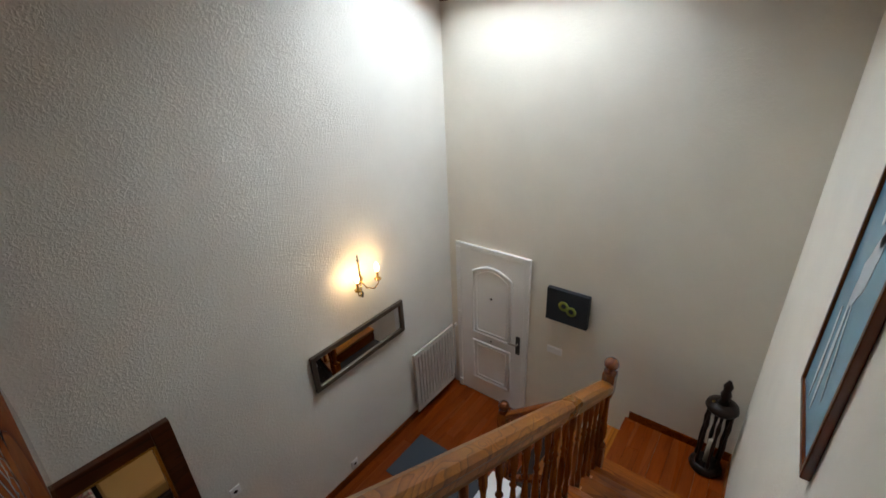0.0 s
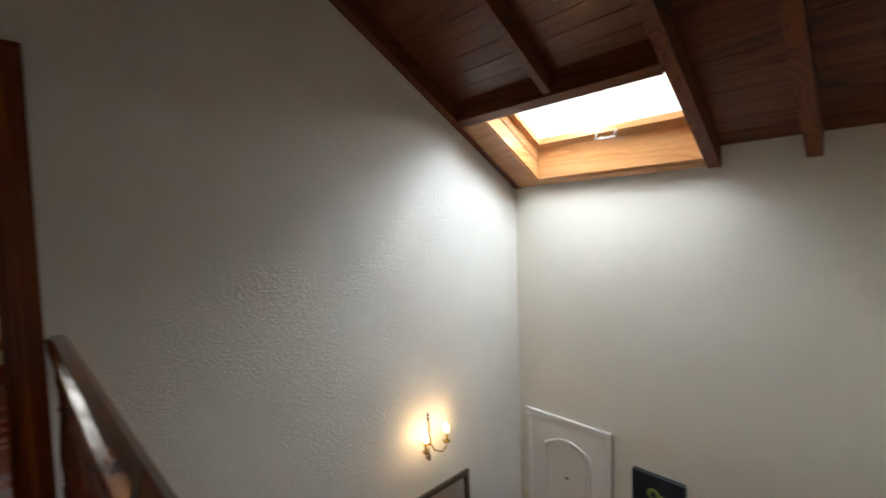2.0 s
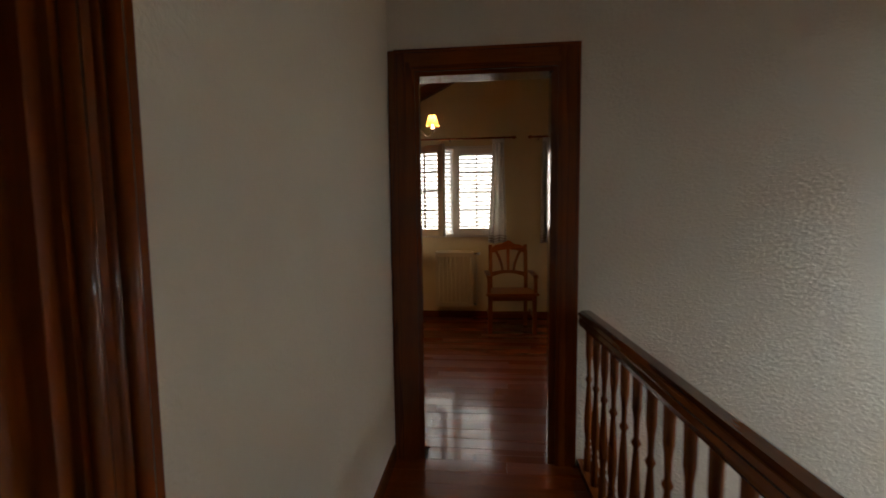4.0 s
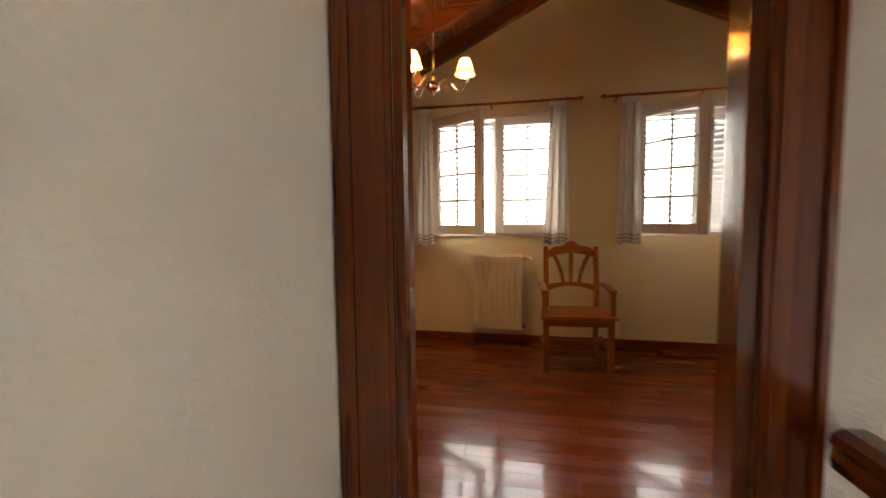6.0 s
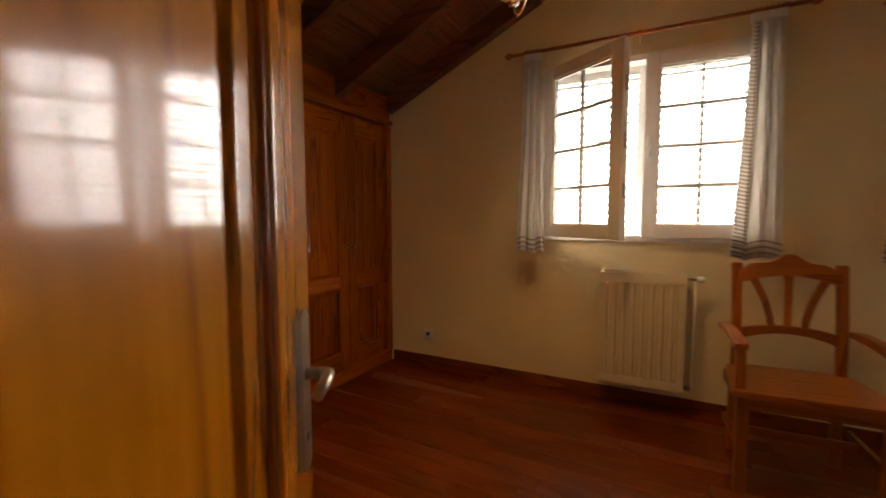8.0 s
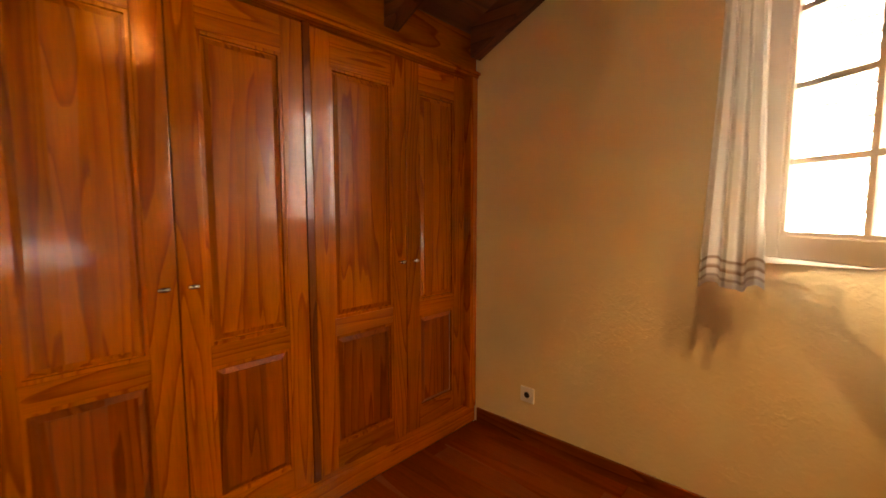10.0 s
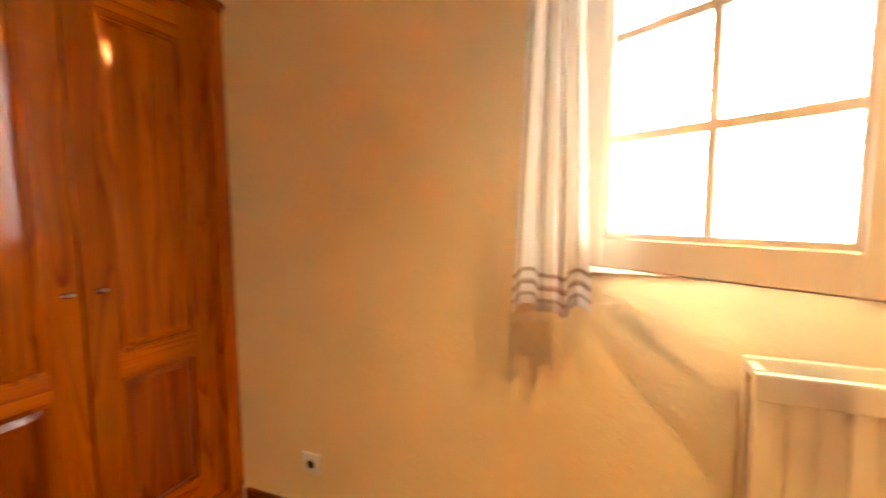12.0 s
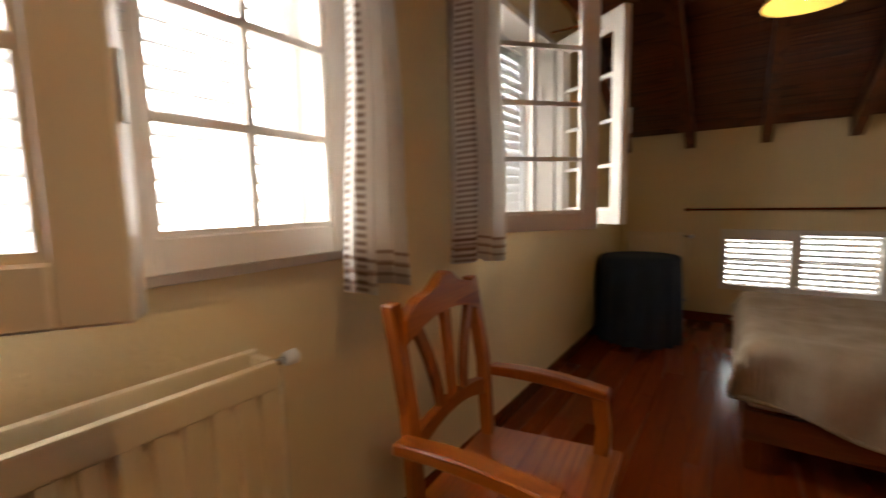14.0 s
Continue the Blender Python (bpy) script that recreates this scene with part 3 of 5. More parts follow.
part("stringer", prism([(2.84, -0.02), (5.62, -1.86), (5.62, -2.15), (2.84, -0.32)], "y", -2.03, -2.0), M_RAIL["x"], stairs)
lowst = thing("lower_steps", (0, 0, 0), "three varnished wooden steps from the landing to the entrance floor", "stairs")
tagged(lowst, kind="structure")
R2 = (ZM - ZL) / 3
for i in range(2):
    y, z = -2.06 + i * 0.27, ZM - (i + 1) * R2
    part("tread", soft_box(5.50, XB - 0.002, y - 0.005, y + 0.29, z - 0.032, z, 0.006), M_RAIL["x"], lowst)
for i in range(3):
    y, z = -2.06 + i * 0.27, ZM - (i + 1) * R2
    part("riser", boxes((5.51, XB - 0.004, y - 0.014, y, z, z + R2 - 0.033)), M_DARK["x"], lowst)


def newel(x, y, z0, top, label):
    n = thing("newel_post", (x, y, z0), label, "newel post", "newel posts of the stairs")
    h = top - z0
    a = 0.042
    part("base_block", soft_box(-a, a, -a, a, 0, h * 0.30, 0.004), M_RAIL["z"], n)
    b, c = h * 0.30, h - 0.30
    prof = [(0.040, b), (0.040, b + 0.015), (0.026, b + 0.03), (0.024, b + 0.045), (0.036, b + 0.09), (0.040, b + 0.14), (0.032, b + 0.22), (0.026, c - 0.06), (0.025, c - 0.03), (0.038, c - 0.012), (0.038, c)]
    part("turned_shaft", lathe(prof, 20), M_RAIL["z"], n)
    part("top_block", soft_box(-a, a, -a, a, c, h - 0.115, 0.004), M_RAIL["z"], n)
    k = h - 0.115
    part("ball_cap", lathe([(0.040, k), (0.044, k + 0.012), (0.030, k + 0.022), (0.024, k + 0.032), (0.040, k + 0.045), (0.049, k + 0.062), (0.050, k + 0.075), (0.044, k + 0.095), (0.030, k + 0.110), (0.008, k + 0.115)], 22), M_DARK["z"], n, "reddish turned ball cap")
    return n


newel(5.46, -2.07, -1.86, -0.70, "turned reddish newel post with ball cap at the landing")
newel(5.46, -1.24, ZL, -1.56, "turned reddish newel post with ball cap below the steps")
cp = thing("corner_post", (2.913, -2.02, -0.16), "square wooden corner post where the two handrails meet", "newel post")
part("shaft", soft_box(-0.036, 0.036, -0.036, 0.036, 0, 0.80, 0.005), M_GAL["z"], cp)
structure("gallery_fascia", soft_box(2.842, 2.888, -1.98, -0.002, -0.27, -0.002, 0.004), M_GAL["y"], "reddish varnished board along the gallery edge")

RAILSEC = [(-0.034, 0.0), (0.034, 0.0), (0.038, 0.020), (0.034, 0.038), (0.040, 0.050), (0.036, 0.064), (0.018, 0.074), (-0.018, 0.074), (-0.036, 0.064), (-0.040, 0.050), (-0.034, 0.038), (-0.038, 0.020)]


def railing(name, a, b, size, count, foot, label, mats, lo0, lo1):
    """A handrail from a to b (its underside) on turned balusters that stand on a lower rail or floor."""
    r = thing(name, a, label, "railing")
    base = Vector(a)
    part("handrail", shift(sweep([(p * size, q * size) for p, q in RAILSEC], a, b), -base), mats["y" if abs(b[1] - a[1]) > abs(b[0] - a[0]) else "x"], r)
    lo = [(-0.03, 0), (0.03, 0), (0.03, 0.04), (-0.03, 0.04)]
    part("shoe_rail", shift(sweep(lo, lo0, lo1), -base), mats["y" if abs(b[1] - a[1]) > abs(b[0] - a[0]) else "x"], r)
    for i in range(count):
        t = (i + 0.6) / count
        p = base.lerp(Vector(b), t)
        q = Vector(lo0).lerp(Vector(lo1), t)
        z0, z1 = q.z + 0.03, p.z + 0.006
        h = z1 - z0
        prof = [(0.019, 0), (0.019, h * 0.16), (0.012, h * 0.18), (0.017, h * 0.20), (0.012, h * 0.22), (0.020, h * 0.30), (0.021, h * 0.38), (0.013, h * 0.56), (0.010, h * 0.62), (0.018, h * 0.645), (0.010, h * 0.67), (0.012, h * 0.76), (0.018, h * 0.82), (0.018, h)]
        part("baluster", lathe(prof, 10, p.x - base.x, p.y - base.y, z0 - base.z), mats["z"], r)
    return r


railing("stair_railing", (2.945, -2.062, 0.450), (5.42, -2.066, -0.965), 1.25, 21, None, "honey-coloured wooden stair railing with turned balusters", M_RAIL, (2.945, -2.062, -0.172), (5.42, -2.066, -1.80))
railing("gallery_railing", (2.79, -0.03, 0.765), (2.862, -2.055, 0.80), 1.0, 17, None, "glossy reddish wooden gallery railing with turned balusters", M_GAL, (2.79, -0.002, 0.0), (2.858, -1.985, 0.0))
railing("lower_railing", (5.46, -2.03, -1.10), (5.46, -1.28, -1.72), 1.0, 6, None, "short honey-coloured railing beside the lower steps", M_RAIL, (5.46, -2.03, -1.98), (5.46, -1.28, -2.52))


# ---- windows ----
def sash(name, w, h, label, parent=None):
    """A glazed leaf: hinge at x = 0, closed along +x, face to -y, foot at z = 0."""
    f, t = 0.075, 0.05
    d = thing(name, (0, 0, 0), label, "window leaf")
    for x0, x1, z0, z1, nm in ((0, f, 0, h, "sash_upright"), (w - f, w, 0, h, "sash_upright"), (f, w - f, 0, f, "sash_rail"), (f, w - f, h - f, h, "sash_rail")):
        part(nm, soft_box(x0, x1, 0, t, z0, z1, 0.004, 1), M_PVC, d)
    bead = [(f, f + 0.012, 0.008, 0.02, f, h - f), (w - f - 0.012, w - f, 0.008, 0.02, f, h - f), (f + 0.012, w - f - 0.012, 0.008, 0.02, f, f + 0.012), (f + 0.012, w - f - 0.012, 0.008, 0.02, h - f - 0.012, h - f)]
    part("glazing_bead", boxes(*bead), M_PVC, d)
    g = part("pane", boxes((f - 0.002, w - f + 0.002, 0.022, 0.028, f - 0.002, h - f + 0.002)), M_GLASS, d)
    g.visible_shadow = False
    cx = w / 2
    part("glazing_bar", boxes((cx - 0.009, cx + 0.009, 0.016, 0.034, f, h - f)), M_PVC, d)
    for k in (1, 2, 3):
        z = f + (h - 2 * f) * k / 4
        part("glazing_bar", boxes((f, cx - 0.009, 0.0165, 0.0335, z - 0.009, z + 0.009), (cx + 0.009, w - f, 0.0165, 0.0335, z - 0.009, z + 0.009)), M_PVC, d)
    return d


def slats(parent, x0, x1, z0, z1, y, pitch=0.052, depth=0.05, tilt=-36):
    n = int((z1 - z0) / pitch)
    c, sn = math.cos(radians(tilt)) * depth / 2, math.sin(radians(tilt)) * depth / 2
    for i in range(n):
        z = z0 + (i + 0.5) * (z1 - z0) / n
        part("slat", prism([(y - c, z + sn - 0.004), (y + c, z - sn - 0.004), (y + c, z - sn + 0.004), (y - c, z + sn + 0.004)], "x", x0, x1), M_SLAT, parent)


def shutter(name, x0, x1, y, z0, z1, label, depth=0.05, tilt=-36):
    d = thing(name, (0, 0, 0), label, "shutter", "window shutters")
    f = 0.045
    for a, b, c, e, nm in ((x0, x0 + f, z0, z1, "stile"), (x1 - f, x1, z0, z1, "stile"), (x0 + f, x1 - f, z0, z0 + f, "rail"), (x0 + f, x1 - f, z1 - f, z1, "rail")):
        part(nm, boxes((a, b, y - 0.018, y + 0.018, c, e)), M_SLAT, d)
    slats(d, x0 + f, x1 - f, z0 + f, z1 - f, y, depth=depth, tilt=tilt)
    return d


def window(W, a_left, a_right, labels, WL, hinge):
    x0, x1, z0, z1 = W
    w = thing("window_frame", (0, 0, 0), "white window frame set in the plaster wall", "window")
    tagged(w, kind="structure")
    y = YN - 0.075
    fr = 0.04
    for a, b, c, e, nm in ((x0, x0 + fr, z0, z1, "frame_upright"), (x1 - fr, x1, z0, z1, "frame_upright"), (x0 + fr, x1 - fr, z0, z0 + fr, "sill"), (x0 + fr, x1 - fr, z1 - fr, z1, "frame_head")):
        part(nm, soft_box(a, b, YN - 0.03, YN + 0.06, c, e, 0.003, 1), M_PVC, w)
    W_, H_ = (x1 - x0 - 2 * fr) / 2 - 0.002, z1 - z0 - 2 * fr + 0.02
    l = sash("window_leaf", WL, H_, labels[0])
    l.matrix_basis = pose(hinge, YN - 0.09, z0 + fr - 0.01, 0, 0, -a_left)
    for k in (0.25, 0.5, 0.78):
        part("lock_fitting", boxes((WL, WL + 0.004, 0.018, 0.032, H_ * k - 0.04, H_ * k + 0.04)), M_STEEL, l)
    r = sash("window_leaf", W_, H_, labels[1])
    r.matrix_basis = pose(x1 - fr + 0.002, YN - 0.082, z0 + fr - 0.01, 0, 0, a_right) @ Matrix.Diagonal((-1, 1, 1, 1))
    hz = H_ * 0.44
    hd = part("handle", tube([(W_ - 0.035, -0.04, hz + 0.005), (W_ - 0.037, -0.042, hz + 0.06), (W_ - 0.035, -0.04, hz + 0.12)], [0.008, 0.007, 0.008], 8), M_WHITE, r, "white window handle")
    part("handle_base", boxes((W_ - 0.05, W_ - 0.02, -0.008, 0.0, hz - 0.03, hz + 0.03), (W_ - 0.042, W_ - 0.028, -0.04, -0.008, hz - 0.008, hz + 0.008)), M_WHITE, hd)
    return l, r


window(W1, 34, 0, ("white glazed window leaf standing ajar beside a linen curtain", "white glazed window leaf kept closed beside a linen curtain"), 0.612, 1.288)
window(W2, 42, 55, ("white glazed window leaf swung half open above the chair", "white glazed window leaf swung wide open near the round table"), 0.600, 3.105)
for W in (W1, W2):
    structure("outer_reveal", boxes((W[0] + 0.001, W[0] + 0.012, YN + 0.061, YN + 0.219, W[2], W[3]), (W[1] - 0.012, W[1] - 0.001, YN + 0.061, YN + 0.219, W[2], W[3]), (W[0] + 0.012, W[1] - 0.012, YN + 0.061, YN + 0.219, W[2] + 0.001, W[2] + 0.008), (W[0] + 0.012, W[1] - 0.012, YN + 0.061, YN + 0.219, W[3] - 0.008, W[3] - 0.001)), M_PVC, "white painted outer window reveal")
    m = (W[0] + W[1]) / 2
    shutter("shutter", W[0] + 0.02, m - 0.003, YN + 0.19, W[2] + 0.01, W[3] - 0.01, "white louvred outside shutter closed behind the window")
    if W is W2:
        shutter("shutter", m + 0.003, W[1] - 0.02, YN + 0.19, W[2] + 0.01, W[3] - 0.01, "white louvred outside shutter with its slats turned shut", 0.060, -78)
    else:
        shutter("shutter", m + 0.003, W[1] - 0.02, YN + 0.19, W[2] + 0.01, W[3] - 0.01, "white louvred outside shutter closed behind the window")

w = thing("low_window", (0, 0, 0), "low white two-leaf window under the eaves behind the bed", "window")
tagged(w, kind="structure")
X = XB - 0.01
for a, b, c, e, nm in ((1.18, 1.23, 0.33, 0.90, "frame_upright"), (2.27, 2.32, 0.33, 0.90, "frame_upright"), (1.72, 1.80, 0.33, 0.90, "meeting_upright"), (1.23, 1.72, 0.33, 0.38, "sill"), (1.80, 2.27, 0.33, 0.38, "sill"), (1.23, 1.72, 0.85, 0.90, "frame_head"), (1.80, 2.27, 0.80, 0.90, "frame_head")):
    part(nm, soft_box(X, X + 0.06, a, b, c, e, 0.003, 1), M_PVC, w)
for a, b in ((1.23, 1.72), (1.80, 2.27)):
    part("glazing_bar", boxes((X + 0.022, X + 0.04, a, b, 0.60, 0.615)), M_PVC, w)
    g = part("pane", boxes((X + 0.028, X + 0.034, a - 0.002, b + 0.002, 0.378, 0.852)), M_GLASS, w)
    g.visible_shadow = False
    d = thing("low_shutter", (0, 0, 0), "white louvred shutter outside the low window", "shutter", "low window shutters")
    for p, q, c, e, nm in ((a - 0.03, a, 0.34, 0.89, "stile"), (b, b + 0.03, 0.34, 0.89, "stile"), (a, b, 0.34, 0.37, "rail"), (a, b, 0.86, 0.89, "rail")):
        part(nm, boxes((XB + 0.13, XB + 0.16, p, q, c, e)), M_SLAT, d)
    for i in range(9):
        z = 0.40 + i * 0.052
        part("slat", boxes((XB + 0.13, XB + 0.16, a, b, z - 0.012, z + 0.014)), M_SLAT, d)


# ---- curtains ----
M_LINEN = mat("linen", (0.62, 0.56, 0.48), 0.9)
bsdf(M_LINEN).inputs["Subsurface Weight"].default_value = 0.0
tc = M_LINEN.node_tree.nodes.new("ShaderNodeTexCoord")
sep = M_LINEN.node_tree.nodes.new("ShaderNodeSeparateXYZ")
join(M_LINEN, tc.outputs["UV"], sep.inputs[0])
hem = ramp(M_LINEN, sep.outputs[1], [(0.0, (1, 1, 1)), (0.016, (1, 1, 1)), (0.018, (0.62, 0.54, 0.50)), (0.025, (0.62, 0.54, 0.50)), (0.027, (1, 1, 1)), (0.040, (1, 1, 1)), (0.042, (0.55, 0.42, 0.34)), (0.050, (0.55, 0.42, 0.34)), (0.052, (1, 1, 1)), (0.066, (1, 1, 1)), (0.068, (0.50, 0.38, 0.31)), (0.074, (0.50, 0.38, 0.31)), (0.076, (1, 1, 1))])
side = ramp(M_LINEN, sep.outputs[0], [(0.0, (1, 1, 1)), (0.03, (1, 1, 1)), (0.035, (0.42, 0.33, 0.28)), (0.065, (0.42, 0.33, 0.28)), (0.07, (0.50, 0.41, 0.35)), (0.22, (0.50, 0.41, 0.35)), (0.225, (0.42, 0.33, 0.28)), (0.255, (0.42, 0.33, 0.28)), (0.265, (1, 1, 1))])
weave = node(M_LINEN, "ShaderNodeTexWave", Scale=19.0)
weave.bands_direction = "Y"
join(M_LINEN, tc.outputs["UV"], weave.inputs["Vector"])
side2 = M_LINEN.node_tree.nodes.new("ShaderNodeMixRGB")
join(M_LINEN, weave.outputs[0], side2.inputs[0])
side2.inputs[1].default_value = (1, 1, 1, 1)
join(M_LINEN, side, side2.inputs[2])
mulc = [M_LINEN.node_tree.nodes.new("ShaderNodeMixRGB") for _ in range(2)]
for q in mulc:
    q.blend_type, q.inputs[0].default_value = "MULTIPLY", 1.0
mulc[0].inputs[1].default_value = (0.87, 0.84, 0.80, 1)
join(M_LINEN, hem, mulc[0].inputs[2])
join(M_LINEN, mulc[0].outputs[0], mulc[1].inputs[1])
join(M_LINEN, side2.outputs[0], mulc[1].inputs[2])
join(M_LINEN, mulc[1].outputs[0], bsdf(M_LINEN).inputs["Base Color"])
tr = M_LINEN.node_tree.nodes.new("ShaderNodeBsdfTranslucent")
ms = node(M_LINEN, "ShaderNodeMixShader", Fac=0.5)
join(M_LINEN, mulc[1].outputs[0], tr.inputs[0])
join(M_LINEN, bsdf(M_LINEN).outputs[0], ms.inputs[1])
join(M_LINEN, tr.outputs[0], ms.inputs[2])
join(M_LINEN, ms.outputs[0], M_LINEN.node_tree.nodes["Material Output"].inputs[0])


YC = 3.01


def curtain(top, bottom, z1, z0, folds, flip, seed, label, border=True, swing=(0, 0)):
    """A gathered curtain hung from (x0, x1) to (x0, x1) below."""
    c = thing("curtain", ((top[0] + top[1]) / 2, YC, z0), label, "curtain", "bedroom curtains")
    rnd = random.Random(seed)
    bm = bmesh.new()
    uv = bm.loops.layers.uv.new("UVMap")
    nu, nv = 60, 26
    ph = [rnd.uniform(0, 6.28) for _ in range(4)]
    grid = []
    for j in range(nv + 1):
        t = j / nv
        row = []
        for i in range(nu + 1):
            s_ = i / nu
            a0, a1 = top[0] + (bottom[0] - top[0]) * t ** 1.2, top[1] + (bottom[1] - top[1]) * t ** 1.2
            amp = 0.018 + 0.014 * t
            x = a0 + (a1 - a0) * s_ + 0.010 * math.sin(folds * 2 * math.pi * s_ + ph[0]) * t
            y = amp * math.sin(folds * 2 * math.pi * s_ + ph[1] + 0.5 * t) + 0.010 * math.sin(folds * 4.3 * math.pi * s_ + ph[2]) * (0.4 + 0.6 * t) + 0.006 * math.sin(9 * t + ph[3])
            y += swing[0] + (swing[1] - swing[0]) * s_
            z = z1 + (z0 - z1) * t - 0.010 * math.sin(folds * math.pi * s_ + ph[2]) * t
            row.append(bm.verts.new((x - c.location.x, y, z - z0)))
        grid.append(row)
    for j in range(nv):
        for i in range(nu):
            f = bm.faces.new((grid[j][i], grid[j][i + 1], grid[j + 1][i + 1], grid[j + 1][i]))
            f.smooth = True
            for lp, (ii, jj) in zip(f.loops, ((i, j), (i + 1, j), (i + 1, j + 1), (i, j + 1))):
                uu = ii / nu
                lp[uv].uv = (((1 - uu) if flip else uu) * (1 if border else 0.7) + (0 if border else 0.3), 1 - jj / nv)
    cl = part("cloth", bm, M_LINEN, c)
    sol = cl.modifiers.new("thickness", "SOLIDIFY")
    sol.thickness = 0.0025
    n = 6
    for i in range(n):
        x = top[0] + (top[1] - top[0]) * (i + 0.5) / n - c.location.x
        part("ring", lathe([(0.017, -0.002), (0.020, -0.002), (0.020, 0.002), (0.017, 0.002)], 12, x, 0, 2.238 - z0, "x"), M_CHAIR["x"], c)
    part("heading", soft_box(top[0] - c.location.x - 0.004, top[1] - c.location.x + 0.004, -0.024, 0.026, z1 - z0 - 0.02, z1 - z0 + 0.025, 0.008), M_LINEN, c)
    return c


curtain((1.19, 1.285), (1.140, 1.325), 2.20, 0.968, 3, False, 3, "white linen curtain with brown hem stripes beside the ajar leaf", False)
curtain((2.377, 2.515), (2.330, 2.555), 2.20, 0.975, 3, False, 5, "white linen curtain with checked hem pulled aside over the chair")
curtain((2.975, 3.105), (2.950, 3.125), 2.20, 0.975, 3, False, 8, "white linen curtain with checked brown border by half-open leaf", swing=(0.075, -0.035))


def rod(x0, x1, z, y, label):
    r = thing("curtain_rod", (x0, y, z), label, "curtain rod", "bedroom curtain rods")
    part("pole", tube([(0, 0, 0), (x1 - x0, 0, 0)], 0.011, 10), M_CHAIR["x"], r)
    for x, k in ((0, -1), (x1 - x0, 1)):
        part("finial", lathe([(0.011, 0), (0.019, k * 0.01), (0.021, k * 0.028), (0.013, k * 0.042), (0.004, k * 0.05)], 12, x, 0, 0, "x"), M_CHAIR["x"], r)
    for k in (0.06, 0.5, 0.94):
        x = (x1 - x0) * k
        part("bracket", tube([(x, YN - y, -0.002), (x, 0.0, -0.002)], 0.008), M_CHAIR["y"], r)
        part("bracket_ring", lathe([(0.016, -0.006), (0.019, 0), (0.016, 0.006)], 12, x, 0, 0, "x"), M_CHAIR["y"], r)
    return r


rod(1.10, 2.61, 2.238, YC, "thin varnished wooden curtain rod above the first window")
rod(2.845, 4.37, 2.238, YC, "thin varnished wooden curtain rod above the second window")
r = thing("low_curtain_rod", (XB - 0.06, 1.0, 1.085), "thin dark wooden curtain rod above the low window", "curtain rod")
part("pole", tube([(0, 0, 0), (0, 1.58, 0)], 0.011, 10), M_DARK["y"], r)
part("finial", lathe([(0.011, 0), (0.018, 0.012), (0.018, 0.028), (0.005, 0.045)], 12, 0, 1.58, 0, "y"), M_DARK["y"], r)
for y in (0.05, 1.5):
    part("bracket", tube([(0, y, 0), (0.06, y, 0)], 0.008), M_DARK["x"], r)


# ---- radiators ----
def radiator(name, at, turn, w, h, label, rows=(-0.095, -0.02), gap=0.0, enamel=None):
    r = thing(name, at, label, "radiator")
    enamel = enamel or M_RAD
    n = max(6, round(w / 0.052))
    for y in rows:
        front = y - 0.016
        drop = 0.012 if y == rows[0] and len(rows) > 1 else 0
        out = [(0, front)]
        for i in range(1, n):
            x = i * w / n
            out += [(x - 0.013, front), (x - 0.008, front + 0.013), (x + 0.008, front + 0.013), (x + 0.013, front)]
        out += [(w, front), (w, y + 0.006), (0, y + 0.006)]
        part("panel", prism(out, "z", 0.055, h - 0.062 - drop), enamel, r)
        part("header_tube", soft_box(-0.003, w + 0.003, front, y + 0.006, h - 0.062 - drop, h - drop, 0.005), enamel, r)
        part("header_tube", soft_box(-0.003, w + 0.003, front, y + 0.006, 0, 0.055, 0.005), enamel, r)
    part("convector", boxes(*[(0.03 + i * 0.02, 0.032 + i * 0.02, rows[0] + 0.009, -0.034, 0.05, h - 0.05) for i in range(int((w - 0.06) / 0.02))]), enamel, r)
    for x in (0.06, w - 0.06):
        part("bracket", boxes((x - 0.01, x + 0.01, -0.012, gap, 0.06, h - 0.06)), enamel, r)
    for x in (0.0, w - 0.02):
        part("end_connector", boxes((x, x + 0.02, rows[0], -0.03, h - 0.03, h - 0.008)), enamel, r)
    v = part("valve", tube([(w + 0.002, -0.06, h - 0.035), (w + 0.055, -0.06, h - 0.035)], 0.009, 10), M_CHROME, r, "chrome valve")
    part("valve_head", lathe([(0.012, 0.05), (0.017, 0.054), (0.019, 0.085), (0.012, 0.09)], 14, w, -0.06, h - 0.035, "x"), M_WHITE, v)
    part("pipe", tube([(w + 0.045, -0.055, h - 0.04), (w + 0.045, -0.055, 0.03), (w + 0.045, -0.055, 0.02), (w + 0.005, -0.055, 0.016)], 0.007), enamel, r)
    part("lower_valve", lathe([(0.010, 0.0), (0.014, 0.004), (0.014, 0.03), (0.01, 0.034)], 12, w + 0.003, -0.055, 0.018, "x"), M_STEEL, r)
    r.matrix_basis = pose(*at, 0, 0, turn)
    return r


radiator("radiator", (1.672, YN - 0.065, 0.178), 0, 0.465, 0.695, "cream enamelled panel radiator under the ajar window", gap=0.065)
radiator("radiator", (XB - 0.03, 3.12, 0.185), -90, 0.50, 0.68, "cream enamelled panel radiator behind the draped round table", gap=0.03)
radiator("hall_radiator", (5.58, -0.02, -2.46), 0, 0.68, 0.80, "greyish white panel radiator on the entrance hall wall", (-0.05,), 0.02, mat("grey_white_enamel", (0.52, 0.49, 0.45), 0.4))


